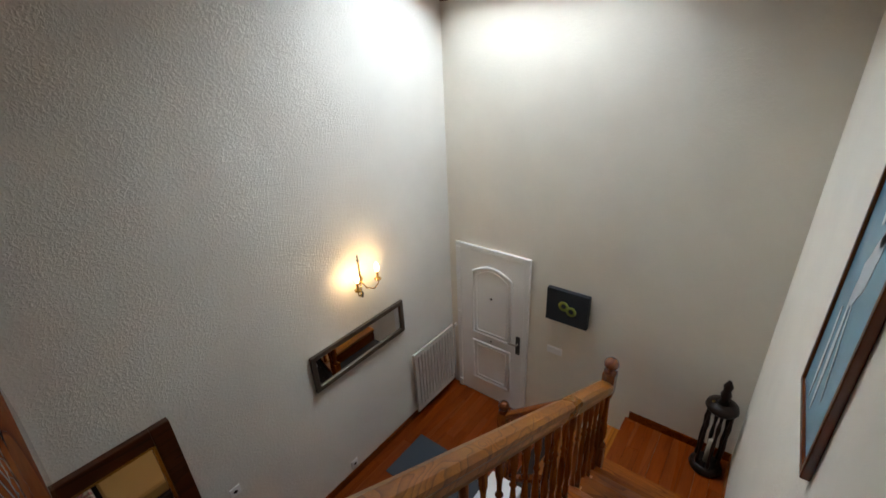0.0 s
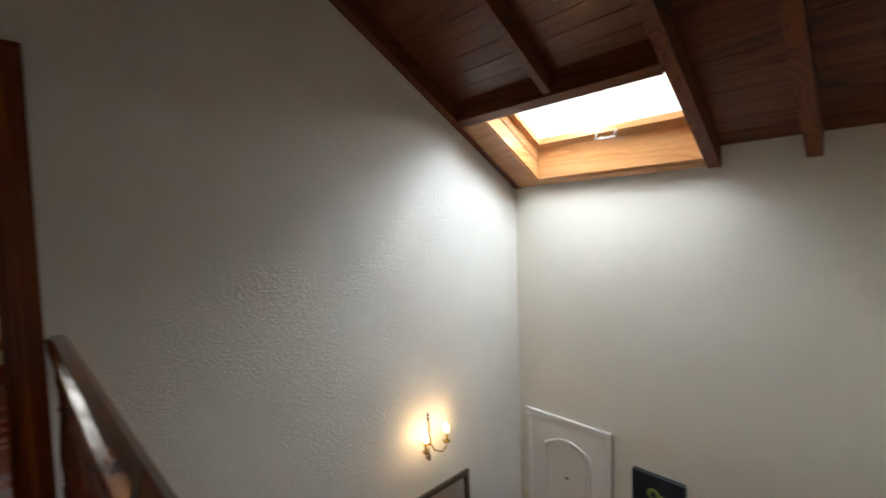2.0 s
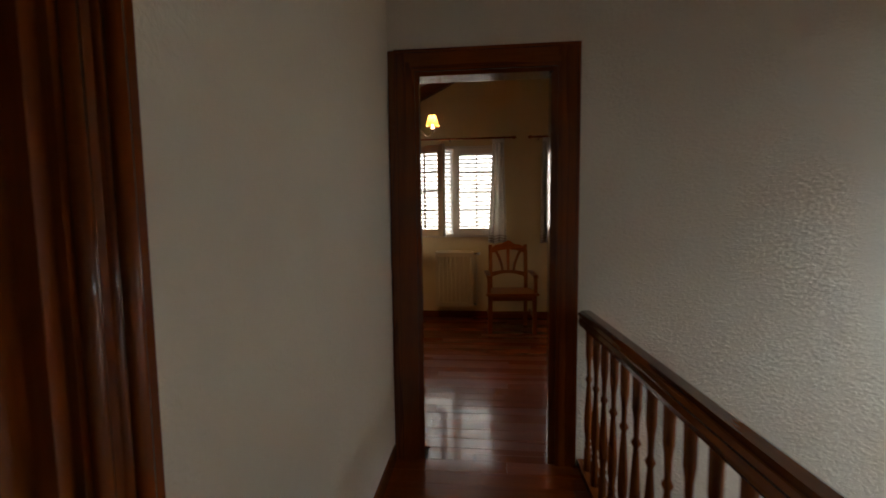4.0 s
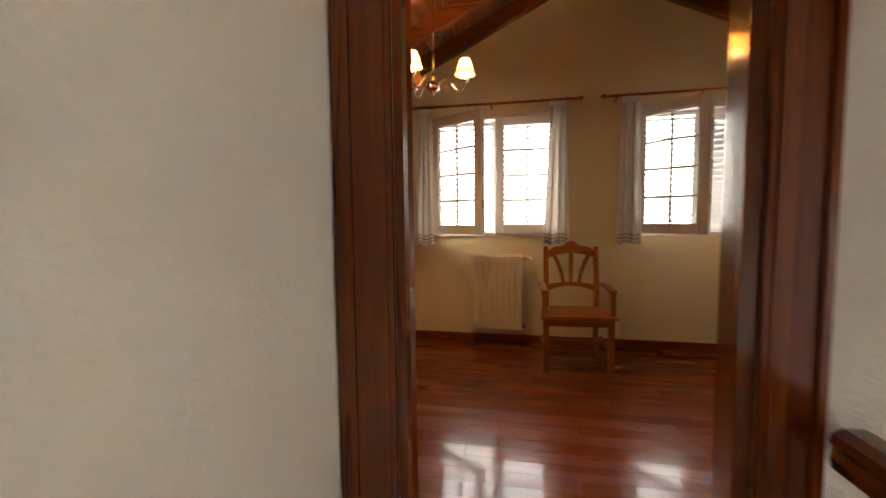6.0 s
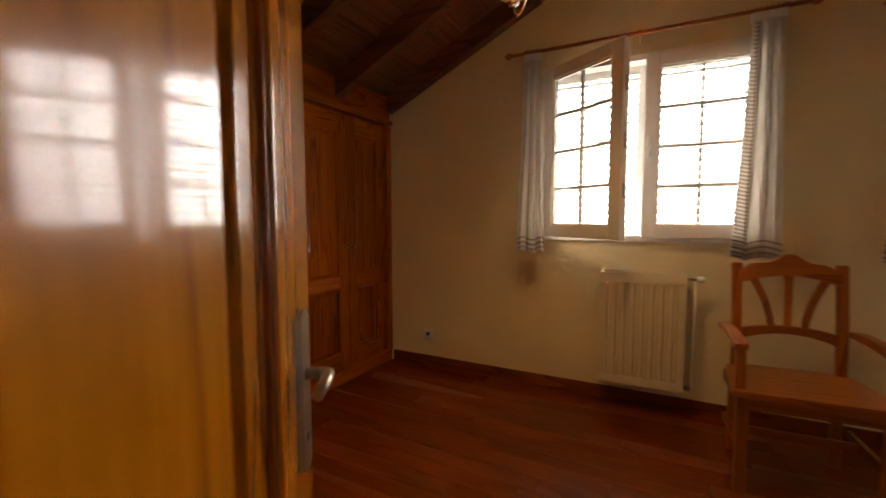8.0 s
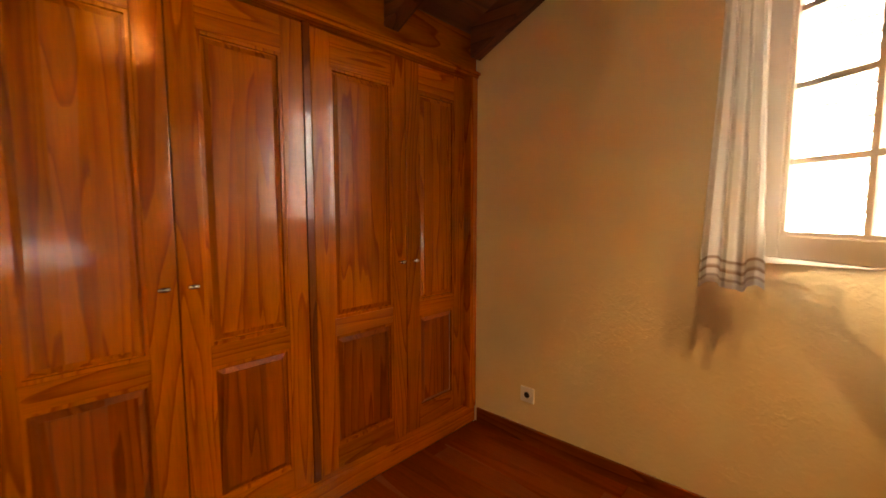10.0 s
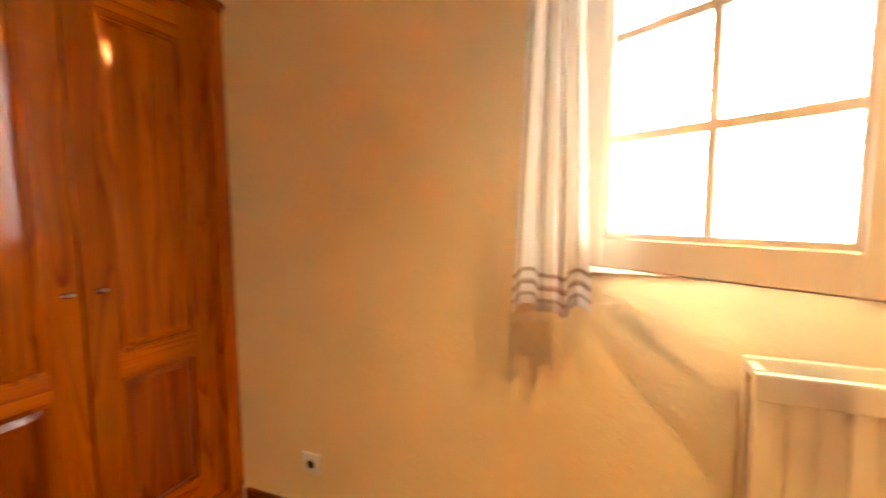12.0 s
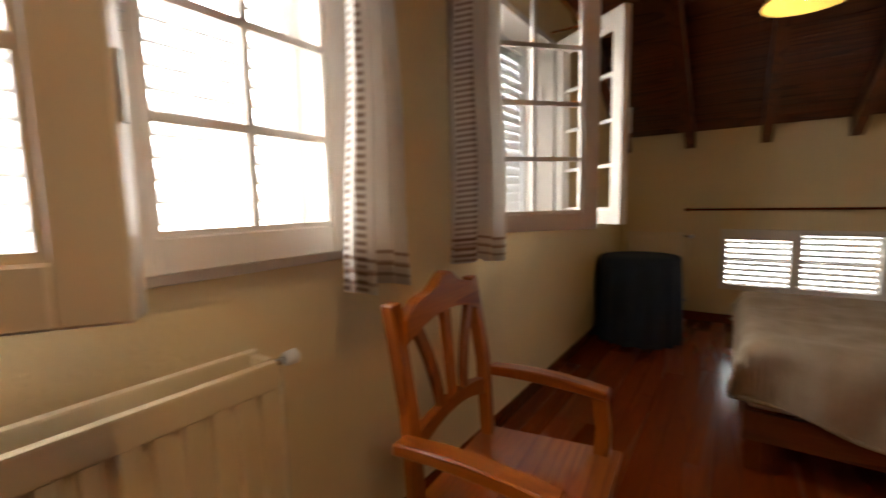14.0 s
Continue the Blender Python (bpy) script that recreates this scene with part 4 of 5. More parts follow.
# ---- wardrobe ----
def wardrobe():
    w = thing("wardrobe", (0, 0, 0), "built-in varnished pine wardrobe with tall panelled doors", "wardrobe")
    w.location = (0, 0, 0)
    edges = [0.31, 0.785, 0.79, 1.265, 1.27, 1.733, 1.737, 2.19, 2.225, 2.713, 2.718, 3.15]
    part("end_post", soft_box(-0.085, 0.004, 3.153, YN - 0.001, 0.09, 1.945, 0.003), M_PINE["z"], w)
    part("centre_post", soft_box(-0.09, -0.038, 2.192, 2.223, 0.09, 1.945, 0.003), M_DARK["z"], w)
    part("plinth", soft_box(-0.08, -0.002, TA + 0.002, YN - 0.002, 0, 0.092, 0.004), M_PINE["y"], w)
    part("frieze", soft_box(-0.085, -0.006, TA + 0.002, YN - 0.002, 1.955, 2.16, 0.003), M_PINE["y"], w)
    part("cornice", boxes((-0.08, 0.012, TA + 0.002, YN - 0.002, 1.940, 1.952), (-0.02, 0.024, TA + 0.002, YN - 0.002, 1.952, 1.966), (-0.02, 0.008, TA + 0.002, YN - 0.002, 1.966, 1.976)), M_PINE["y"], w)
    part("carcass", boxes((-0.6, -0.085, TA + 0.002, YN - 0.003, 0.09, 1.96)), M_DARK["y"], w)
    part("side_filler", soft_box(-0.085, 0.0, TA + 0.002, 0.305, 0.09, 1.945, 0.003), M_PINE["z"], w)
    for k in range(6):
        a, b = edges[2 * k], edges[2 * k + 1]
        z0, z1 = 0.10, 1.932
        d = part("door", soft_box(-0.068, -0.041, a, a + 0.085, z0, z1, 0.003), M_PINE["z"], w)
        part("stile", soft_box(-0.068, -0.041, b - 0.085, b, z0, z1, 0.003), M_PINE["z"], d)
        for c, e in ((z0, 0.20), (0.69, 0.765), (1.80, z1)):
            part("door_rail", soft_box(-0.067, -0.042, a + 0.085, b - 0.085, c, e, 0.003), M_PINE["y"], d)
        for c, e in ((0.20, 0.69), (0.765, 1.80)):
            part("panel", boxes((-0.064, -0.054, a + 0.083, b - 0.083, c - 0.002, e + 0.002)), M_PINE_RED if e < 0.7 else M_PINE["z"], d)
            p, q = a + 0.085, b - 0.085
            part("moulding", boxes((-0.054, -0.044, p, p + 0.012, c, e), (-0.054, -0.044, q - 0.012, q, c, e), (-0.054, -0.044, p + 0.012, q - 0.012, c, c + 0.012), (-0.054, -0.044, p + 0.012, q - 0.012, e - 0.012, e)), M_PINE["z"], d)
            f = boxes((-0.054, -0.045, p + 0.035, q - 0.035, c + 0.035, e - 0.035))
            for v in f.verts:
                if v.co.x < -0.05:
                    v.co.y += -0.018 if v.co.y < (p + q) / 2 else 0.018
                    v.co.z += -0.018 if v.co.z < (c + e) / 2 else 0.018
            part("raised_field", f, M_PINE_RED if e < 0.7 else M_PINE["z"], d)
            cuts = [p + 0.036 + (q - p - 0.072) * u for u in ((0, 0.36, 0.70, 1.0) if k % 2 else (0, 0.28, 0.66, 1.0))]
            for u, v in zip(cuts, cuts[1:]):
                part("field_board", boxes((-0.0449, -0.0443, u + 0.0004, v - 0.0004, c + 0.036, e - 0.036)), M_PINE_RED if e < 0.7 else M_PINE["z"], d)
        ky = (b - 0.045) if k % 2 == 0 else (a + 0.035)
        kn = part("knob", tube([(-0.014, ky - 0.017, 0.98), (-0.012, ky - 0.013, 0.98), (-0.011, ky, 0.98), (-0.012, ky + 0.013, 0.98), (-0.014, ky + 0.017, 0.98)], [0.004, 0.008, 0.0095, 0.008, 0.004], 12), M_CHROME, w, "small oval metal knob")
        part("knob_stem", tube([(-0.041, ky, 0.98), (-0.016, ky, 0.98)], 0.005), M_CHROME, kn)
    return w


wardrobe()


# ---- armchair ----
def armchair():
    c = thing("armchair", (2.57, 2.66, 0), "honey pine farmhouse armchair with arched open slatted back", "chair")
    c.rotation_euler = (0, 0, radians(4))
    hw, d0, d1 = 0.265, -0.20, 0.20
    L = 0.044
    for x in (-hw + 0.02, hw - 0.02):
        s_ = 1 if x > 0 else -1
        part("front_leg", soft_box(x - 0.022, x + 0.022, d0, d0 + L, 0, 0.43, 0.005), M_CHAIR["z"], c)
        bx = s_ * 0.207
        bm = bmesh.new()
        prof = [(d1 - 0.02, 0.0), (d1 - 0.03, 0.25), (d1 - 0.04, 0.45), (d1 - 0.025, 0.70), (d1 + 0.02, 0.965)]
        rings = []
        for y, z in prof:
            rings.append([bm.verts.new(p) for p in ((bx - 0.021, y, z), (bx + 0.021, y, z), (bx + 0.021, y + 0.036, z), (bx - 0.021, y + 0.036, z))])
        for a, b in zip(rings, rings[1:]):
            for i in range(4):
                bm.faces.new((a[i], a[(i + 1) % 4], b[(i + 1) % 4], b[i]))
        bm.faces.new(rings[0][::-1])
        bm.faces.new(rings[-1])
        bmesh.ops.bevel(bm, geom=bm.edges[:], offset=0.004, segments=1, affect="EDGES")
        part("back_post", bm, M_CHAIR["z"], c)
        ax = s_ * (hw - 0.008)
        n = 9
        up, dn = [], []
        for i in range(n + 1):
            t = i / n
            y = d1 - 0.01 + (d0 + 0.015 - d1 + 0.01) * t
            z = 0.655 + 0.018 * math.sin(math.pi * (0.15 + t * 0.8)) - 0.006 * t * t
            up.append((y, z))
            dn.append((y, z - 0.028 - 0.006 * math.sin(math.pi * t)))
        bm = prism(up + dn[::-1], "x", ax - 0.026, ax + 0.026)
        bmesh.ops.bevel(bm, geom=bm.edges[:], offset=0.004, segments=1, affect="EDGES")
        part("armrest", bm, M_CHAIR["y"], c)
        part("arm_support", prism([(d0 + 0.010, 0.43), (d0 + 0.055, 0.43), (d0 + 0.047, 0.53), (d0 + 0.062, 0.640), (d0 + 0.020, 0.640), (d0 + 0.008, 0.53)], "x", ax - 0.018, ax + 0.018), M_CHAIR["z"], c)
        part("side_apron", soft_box(x - 0.012, x + 0.012, d0 + L, d1 - 0.03, 0.375, 0.43, 0.003), M_CHAIR["y"], c)
        part("side_stretcher", soft_box(x - 0.010, x + 0.010, d0 + L, d1 - 0.03, 0.17, 0.205, 0.003), M_CHAIR["y"], c)
    part("front_apron", soft_box(-hw + 0.042, hw - 0.042, d0 + 0.008, d0 + 0.032, 0.37, 0.43, 0.003), M_CHAIR["x"], c)
    part("back_apron", soft_box(-0.19, 0.19, d1 - 0.025, d1 - 0.003, 0.375, 0.43, 0.003), M_CHAIR["x"], c)
    part("front_stretcher", soft_box(-hw + 0.030, hw - 0.030, 0.02, 0.04, 0.17, 0.205, 0.003), M_CHAIR["x"], c)
    part("seat", prism([(-hw - 0.025, d0 - 0.02), (hw + 0.025, d0 - 0.02), (0.245, d1 - 0.03), (0.19, d1 - 0.03), (0.19, d1 + 0.0), (-0.19, d1 + 0.0), (-0.19, d1 - 0.03), (-0.245, d1 - 0.03)], "z", 0.43, 0.455), M_CHAIR["x"], c, "broad pine board seat")

    def arched(z0, rise, h, y0, y1, name, scallop):
        n = 24
        lo, hi = [], []
        for i in range(n + 1):
            t = -1 + 2 * i / n
            x = t * 0.198
            k = math.cos(t * math.pi / 2) ** 2 if abs(t) < 1 else 0
            lo.append((x, z0 + rise * (1 - t * t)))
            bumpy = scallop * (k ** 0.8) + (0.012 * math.cos(t * math.pi * 2.6) if scallop > 0.03 else 0)
            hi.append((x, z0 + h + rise * 0.6 * (1 - t * t) + bumpy))
        bm = prism(lo + hi[::-1], "y", y0, y1)
        return part(name, bm, M_CHAIR["x"], c)

    arched(0.865, 0.045, 0.062, d1 - 0.002, d1 + 0.030, "crest_rail", 0.050)
    arched(0.585, 0.045, 0.055, d1 - 0.022, d1 + 0.004, "lower_back_rail", 0.0)
    for k, (xb, xt) in enumerate(((-0.065, -0.150), (0.0, 0.0), (0.065, 0.150))):
        z0, z1 = 0.655, 0.93 if k == 1 else 0.905
        n = 8
        left, right = [], []
        for i in range(n + 1):
            t = i / n
            x = xb + (xt - xb) * t ** 1.8
            ww = 0.013 + 0.006 * t
            left.append((x - ww, z0 - 0.02 + (z1 - z0 + 0.02) * t))
            right.append((x + ww, z0 - 0.02 + (z1 - z0 + 0.02) * t))
        bm = prism(left + right[::-1], "y", d1 - 0.008, d1 + 0.010)
        for v in bm.verts:
            v.co.y += 0.028 * (v.co.z - 0.63) / 0.3 - 0.014
        part("back_slat", bm, M_CHAIR["z"], c)
    return c


armchair()

# ---- chandelier in the bedroom ----
M_SHADE = mat("cream_lampshade", (0.78, 0.46, 0.17), 0.8)
trs = M_SHADE.node_tree.nodes.new("ShaderNodeBsdfTranslucent")
trs.inputs[0].default_value = (0.9, 0.48, 0.17, 1)
mxs = node(M_SHADE, "ShaderNodeMixShader", Fac=0.28)
join(M_SHADE, bsdf(M_SHADE).outputs[0], mxs.inputs[1])
join(M_SHADE, trs.outputs[0], mxs.inputs[2])
join(M_SHADE, mxs.outputs[0], M_SHADE.node_tree.nodes["Material Output"].inputs[0])
M_BULB = mat("lit_bulb", (1, 0.9, 0.7), 0.4)
bsdf(M_BULB).inputs["Emission Color"].default_value = (1.0, 0.74, 0.40, 1)
bsdf(M_BULB).inputs["Emission Strength"].default_value = 14.0


def bulb(r, p, material=None, h=0.05):
    return lathe([(r * 0.4, 0), (r * 0.9, h * 0.25), (r, h * 0.5), (r * 0.6, h * 0.8), (r * 0.1, h)], 12, *p)


def chandelier():
    cx, cy, cz = 1.54, 2.10, 2.14
    c = thing("chandelier", (cx, cy, cz), "three-armed chrome chandelier with cream shades, one bulb unlit", "chandelier")
    part("hub", lathe([(0.004, -0.055), (0.010, -0.05), (0.008, -0.04), (0.045, -0.018), (0.055, 0.0), (0.045, 0.02), (0.02, 0.03), (0.014, 0.05), (0.022, 0.07), (0.012, 0.09)], 22), M_CHROME, c)
    top = bed_z(cx) + 0.148 - cz
    part("stem", tube([(0, 0, 0.08), (0, 0, 0.34)], 0.011, 12), M_CHROME, c)
    part("hook", tube([(0, 0, 0.34), (0.008, 0, 0.38), (0, 0, 0.42), (0, 0, top)], 0.004, 8), M_CHROME, c)
    part("ceiling_rose", lathe([(0.05, top - 0.035), (0.055, top - 0.02), (0.05, top - 0.005)], 18), M_BRASS, c)
    for k, a in enumerate((5, 245, 141)):
        u, v = math.cos(radians(a)), math.sin(radians(a))
        R = 0.225
        pts = [(0.03 * u, 0.03 * v, 0.02)] + [(u * r, v * r, z) for r, z in ((0.06, 0.050), (0.09, 0.055), (0.12, 0.02), (0.155, -0.022), (0.19, -0.03), (0.215, -0.01), (R, 0.03))]
        ar = part("arm", tube(pts, 0.0055, 8), M_CHROME, c)
        part("drip_cup", lathe([(0.008, 0.025), (0.028, 0.035), (0.03, 0.045), (0.014, 0.05), (0.013, 0.085)], 16, u * R, v * R), M_CHROME, ar)
        part("bulb", bulb(0.014, (u * R, v * R, 0.085)), M_BULB if k < 2 else M_WHITE, ar)
        n = 28
        bm = bmesh.new()
        rings = []
        for r, z in ((0.068, 0.075), (0.066, 0.079), (0.034, 0.176), (0.033, 0.180)):
            rings.append([bm.verts.new((u * R + (r + 0.0015 * (i % 2)) * math.cos(2 * math.pi * i / n), v * R + (r + 0.0015 * (i % 2)) * math.sin(2 * math.pi * i / n), z)) for i in range(n)])
        for p, q in zip(rings, rings[1:]):
            for i in range(n):
                bm.faces.new((p[i], p[(i + 1) % n], q[(i + 1) % n], q[i]))
        part("shade", bm, M_SHADE, ar, "cream pleated cone shade")
        if k < 2:
            bulb_lamp("chandelier_light", (cx + u * R, cy + v * R, cz + 0.135), 6.2, size=0.03)
    return c


chandelier()

# pendant over the bed side of the room
M_SHADE_WIDE = M_SHADE.copy()
M_SHADE_WIDE.name = "yellow_lampshade"
for q in M_SHADE_WIDE.node_tree.nodes:
    if q.type == "BSDF_TRANSLUCENT":
        q.inputs[0].default_value = (0.95, 0.78, 0.18, 1)
bsdf(M_SHADE_WIDE).inputs["Base Color"].default_value = (0.85, 0.72, 0.25, 1)
p = thing("pendant_lamp", (4.60, 1.95, 2.20), "wide yellow fabric pendant lampshade under the sloping ceiling", "ceiling lamp")
bm = bmesh.new()
n = 36
rings = [[bm.verts.new((r * math.cos(2 * math.pi * i / n), r * math.sin(2 * math.pi * i / n), z)) for i in range(n)] for r, z in ((0.20, 0.0), (0.196, 0.004), (0.13, 0.16), (0.12, 0.164))]
for a, b in zip(rings, rings[1:]):
    for i in range(n):
        bm.faces.new((a[i], a[(i + 1) % n], b[(i + 1) % n], b[i])).smooth = True
part("shade", bm, M_SHADE_WIDE, p)
top = bed_z(4.60) + 0.148 - 2.20
part("cord", tube([(0, 0, 0.11), (0, 0, top)], 0.004), M_BLACK, p)
part("socket", lathe([(0.018, 0.07), (0.02, 0.08), (0.02, 0.12), (0.01, 0.13)], 12), M_WHITE, p)
part("spider", tube([(-0.125, 0, 0.155), (0, 0, 0.12), (0.125, 0, 0.155)], 0.003), M_BRASS, p)
part("bulb", bulb(0.028, (0, 0, 0.01), h=0.07), M_BULB, p)
bulb_lamp("pendant_light", (4.60, 1.95, 2.24), 9.0, size=0.03)

# ---- round table, bed, sockets ----
t = thing("round_table", (5.50, 2.87, 0), "round side table hidden by a navy floor-length cloth", "table")
part("tabletop", lathe([(0.29, 0.69), (0.30, 0.695), (0.30, 0.710), (0.29, 0.715)], 32), M_CHAIR["x"], t)
part("pedestal", lathe([(0.14, 0.0), (0.14, 0.02), (0.04, 0.05), (0.035, 0.66), (0.1, 0.69)], 16), M_CHAIR["z"], t)
t = thing("tablecloth", (5.50, 2.87, 0.0), "navy blue floor-length round tablecloth lying over the table", "tablecloth")
bm = bmesh.new()
n = 96
rings = []
for k, (r, z, f) in enumerate(((0.001, 0.7215, 0), (0.15, 0.722, 0), (0.295, 0.722, 0), (0.308, 0.715, 0), (0.314, 0.69, 0.002), (0.318, 0.5, 0.008), (0.325, 0.25, 0.014), (0.332, 0.012, 0.018))):
    rings.append([bm.verts.new(((r + f * math.sin(17 * 2 * math.pi * i / n + 0.4 * math.sin(5 * i / n * 6.28))) * math.cos(2 * math.pi * i / n), (r + f * math.sin(17 * 2 * math.pi * i / n)) * math.sin(2 * math.pi * i / n), z)) for i in range(n)])
for a, b in zip(rings, rings[1:]):
    for i in range(n):
        bm.faces.new((a[i], a[(i + 1) % n], b[(i + 1) % n], b[i])).smooth = True
bmesh.ops.recalc_face_normals(bm, faces=bm.faces[:])
part("cloth", bm, M_BLUE, t)

M_QUILT = mat("beige_quilt", (0.52, 0.42, 0.30), 0.9)
v = coords(M_QUILT, shuffle=False)
qn = node(M_QUILT, "ShaderNodeTexNoise", Scale=9.0, Detail=6.0)
qw = node(M_QUILT, "ShaderNodeTexWave", Scale=14.0, Distortion=1.5)
qw.bands_direction = "Y"
join(M_QUILT, v, qn.inputs["Vector"])
join(M_QUILT, v, qw.inputs["Vector"])
join(M_QUILT, ramp(M_QUILT, qn.outputs[0], [(0.3, (0.34, 0.26, 0.17)), (0.7, (0.46, 0.36, 0.25))]), bsdf(M_QUILT).inputs["Base Color"])
bump(M_QUILT, qw.outputs[0], 0.5, 0.006)


def quilt(x0, x1, y0, y1, z0, z1):
    """A draped cover: rounded over the mattress with soft hanging folds."""
    bm = bmesh.new()
    nx, ny = 46, 56
    grid = []
    for j in range(ny + 1):
        row = []
        for i in range(nx + 1):
            u, v_ = -0.40 + 1.80 * i / nx, -0.22 + 1.44 * j / ny
            def lay(t, a, b):
                L = b - a
                over = max(0.0, -t, t - 1) * L
                edge = a if t < 0 else b
                inside = a + L * min(1, max(0, t))
                return inside, over, (-1 if t < 0 else 1)
            x, ox, sx = lay(u, x0, x1)
            y, oy, sy = lay(v_, y0, y1)
            hem = 0.62 + 0.70 * min(1, max(0, (y1 - y) / 1.1))
            drop = min((z1 - z0) * hem, max(ox, oy))
            fold = 0.018 * math.sin(34 * v_ + 3 * math.sin(7 * u)) * min(1, ox * 6) + 0.018 * math.sin(30 * u) * min(1, oy * 6)
            rnd = 0.03 * min(1, drop * 12)
            x += sx * (rnd * (ox > 0) + fold * (ox > 0))
            y += sy * (rnd * (oy > 0) + fold * (oy > 0))
            z = z1 - drop + 0.012 * noise.noise(Vector((x * 2.5, y * 2.5, 0))) + 0.02 * noise.noise(Vector((x * 7, y * 5, 3))) * (drop == 0)
            row.append(bm.verts.new((x, y, z)))
        grid.append(row)
    for j in range(ny):
        for i in range(nx):
            bm.faces.new((grid[j][i], grid[j][i + 1], grid[j + 1][i + 1], grid[j + 1][i])).smooth = True
    return bm


b = thing("bed", (0, 0, 0), "double bed with a pine frame under a beige quilt", "bed")
part("mattress", soft_box(3.82, 5.10, 0.30, 2.14, 0.27, 0.54, 0.05, 3), mat("mattress_ticking", (0.7, 0.66, 0.6), 0.9), b)
# Side and foot rails coloured dark, passing for the shade under the quilt.
part("side_rail", soft_box(3.80, 3.83, 0.25, 2.15, 0.14, 0.27, 0.004), M_BEAM["y"], b)
part("side_rail", soft_box(5.09, 5.12, 0.25, 2.15, 0.14, 0.27, 0.004), M_BEAM["y"], b)
part("slatted_base", boxes(*[(3.83, 5.09, 0.35 + k * 0.14, 0.42 + k * 0.14, 0.245, 0.268) for k in range(13)]), M_CHAIR["x"], b)
part("foot_rail", soft_box(3.83, 5.09, 2.12, 2.15, 0.14, 0.27, 0.004), M_BEAM["x"], b)
part("headboard", soft_box(3.80, 5.12, 0.20, 0.24, 0.2, 1.05, 0.01), M_DARK["x"], b)
for x in (3.81, 5.05):
    for y in (0.22, 2.08):
        part("leg", soft_box(x, x + 0.055, y, y + 0.055, 0, 0.20, 0.004), M_DARK["z"], b)
q = thing("quilt", (0, 0, 0), "crumpled beige quilted bedspread hanging over the bed sides", "bedspread")
qq = part("cover", quilt(3.80, 5.12, 0.28, 2.15, 0.20, 0.575), M_QUILT, q)
qq.modifiers.new("thickness", "SOLIDIFY").thickness = 0.012
for k, x in enumerate((3.90, 4.52)):
    pl = thing("pillow", (x, 0.33, 0.60), "plump beige pillow on the bed", "pillow", "bed pillows")
    bm = soft_box(0, 0.52, 0, 0.34, 0, 0.12, 0.055, 4)
    part("cover", bm, M_QUILT, pl)


def socket(name, at, axis, label, cells=1, vertical=False):
    s_ = thing(name, at, label, "socket")
    w = 0.04 * cells
    if axis == "y":
        part("plate", soft_box(-w, w, -0.011, 0, -0.04, 0.04, 0.004), M_WHITE, s_)
        for k in range(cells):
            x = -w + 0.04 + 0.08 * k
            part("insert", lathe([(0.022, -0.0115), (0.022, -0.016), (0.018, -0.016), (0.018, -0.0118)], 18, x, 0, 0, "y"), M_WHITE, s_)
            part("contact", lathe([(0.016, -0.0112), (0.016, -0.0135), (0.013, -0.0140)], 14, x, 0, 0, "y"), M_DARKGAP, s_, "dark socket well")
    else:
        part("plate", soft_box(-0.011, 0, -w, w, -0.04, 0.04, 0.004), M_WHITE, s_)
        for k in range(cells):
            y = -w + 0.04 + 0.08 * k
            part("rocker", soft_box(-0.016, -0.011, y - 0.03, y + 0.03, -0.03, 0.03, 0.003), M_WHITE, s_)
    return s_


socket("wall_socket", (0.352, YN, 0.262), "y", "white wall socket low on the cream plaster")
socket("wall_socket", (4.68, 0.0, -2.43), "y", "white wall socket low on the entrance hall wall")
socket("light_switch", (3.63, 0.0, -1.66), "y", "white switch plate on the tall hall wall")
socket("light_switch", (XB, -1.30, -1.565), "x", "white double switch plate beside the entrance door", 2)

# ---- entrance door ----
d = thing("entrance_door", (0, 0, 0), "white moulded security door with a dark lever handle and peephole", "door")
fy0, fy1, fz = -1.005, -0.105, -0.61
part("frame_upright", soft_box(XB - 0.035, XB - 0.002, fy0, fy0 + 0.05, ZL, fz, 0.004), M_WHITE, d)
part("frame_upright", soft_box(XB - 0.035, XB - 0.002, fy1 - 0.05, fy1, ZL, fz, 0.004), M_WHITE, d)
part("frame_head", soft_box(XB - 0.035, XB - 0.002, fy0 + 0.05, fy1 - 0.05, fz - 0.05, fz, 0.004), M_WHITE, d)
lf = part("leaf", soft_box(XB - 0.03, XB - 0.004, fy0 + 0.053, fy1 - 0.053, ZL + 0.01, fz - 0.053, 0.003), M_WHITE, d)
LY0, LY1 = -0.80, -0.33


def bead(pts, r=0.014):
    return tube([(XB - 0.032, y, z) for y, z in pts], r, 8)


def arch(z0, z1, inset, rise=0.09):
    a, b = LY0 + inset, LY1 - inset
    top = [(a + (b - a) * i / 12, z1 - inset + rise * math.sin(math.pi * i / 12)) for i in range(13)]
    return [(a, z0 + inset)] + top + [(b, z0 + inset), (a, z0 + inset)]


part("moulding", bead(arch(-1.69, -0.91, 0)), M_WHITE, lf, "arched moulding")
part("moulding", bead(arch(-1.69, -0.91, 0.045), 0.009), M_WHITE, lf)
for z0, z1 in ((-2.35, -1.81),):
    for k, r in ((0, 0.016), (0.048, 0.010)):
        part("moulding", bead([(LY0 + k, z0 + k), (LY0 + k, z1 - k), (LY1 - k, z1 - k), (LY1 - k, z0 + k), (LY0 + k, z0 + k)], r), M_WHITE, lf)
part("peephole", lathe([(0.012, -0.002), (0.014, -0.01), (0.008, -0.012)], 14, XB - 0.03, -0.563, -1.19, "x"), M_BLACK, lf, "brown metal peephole")
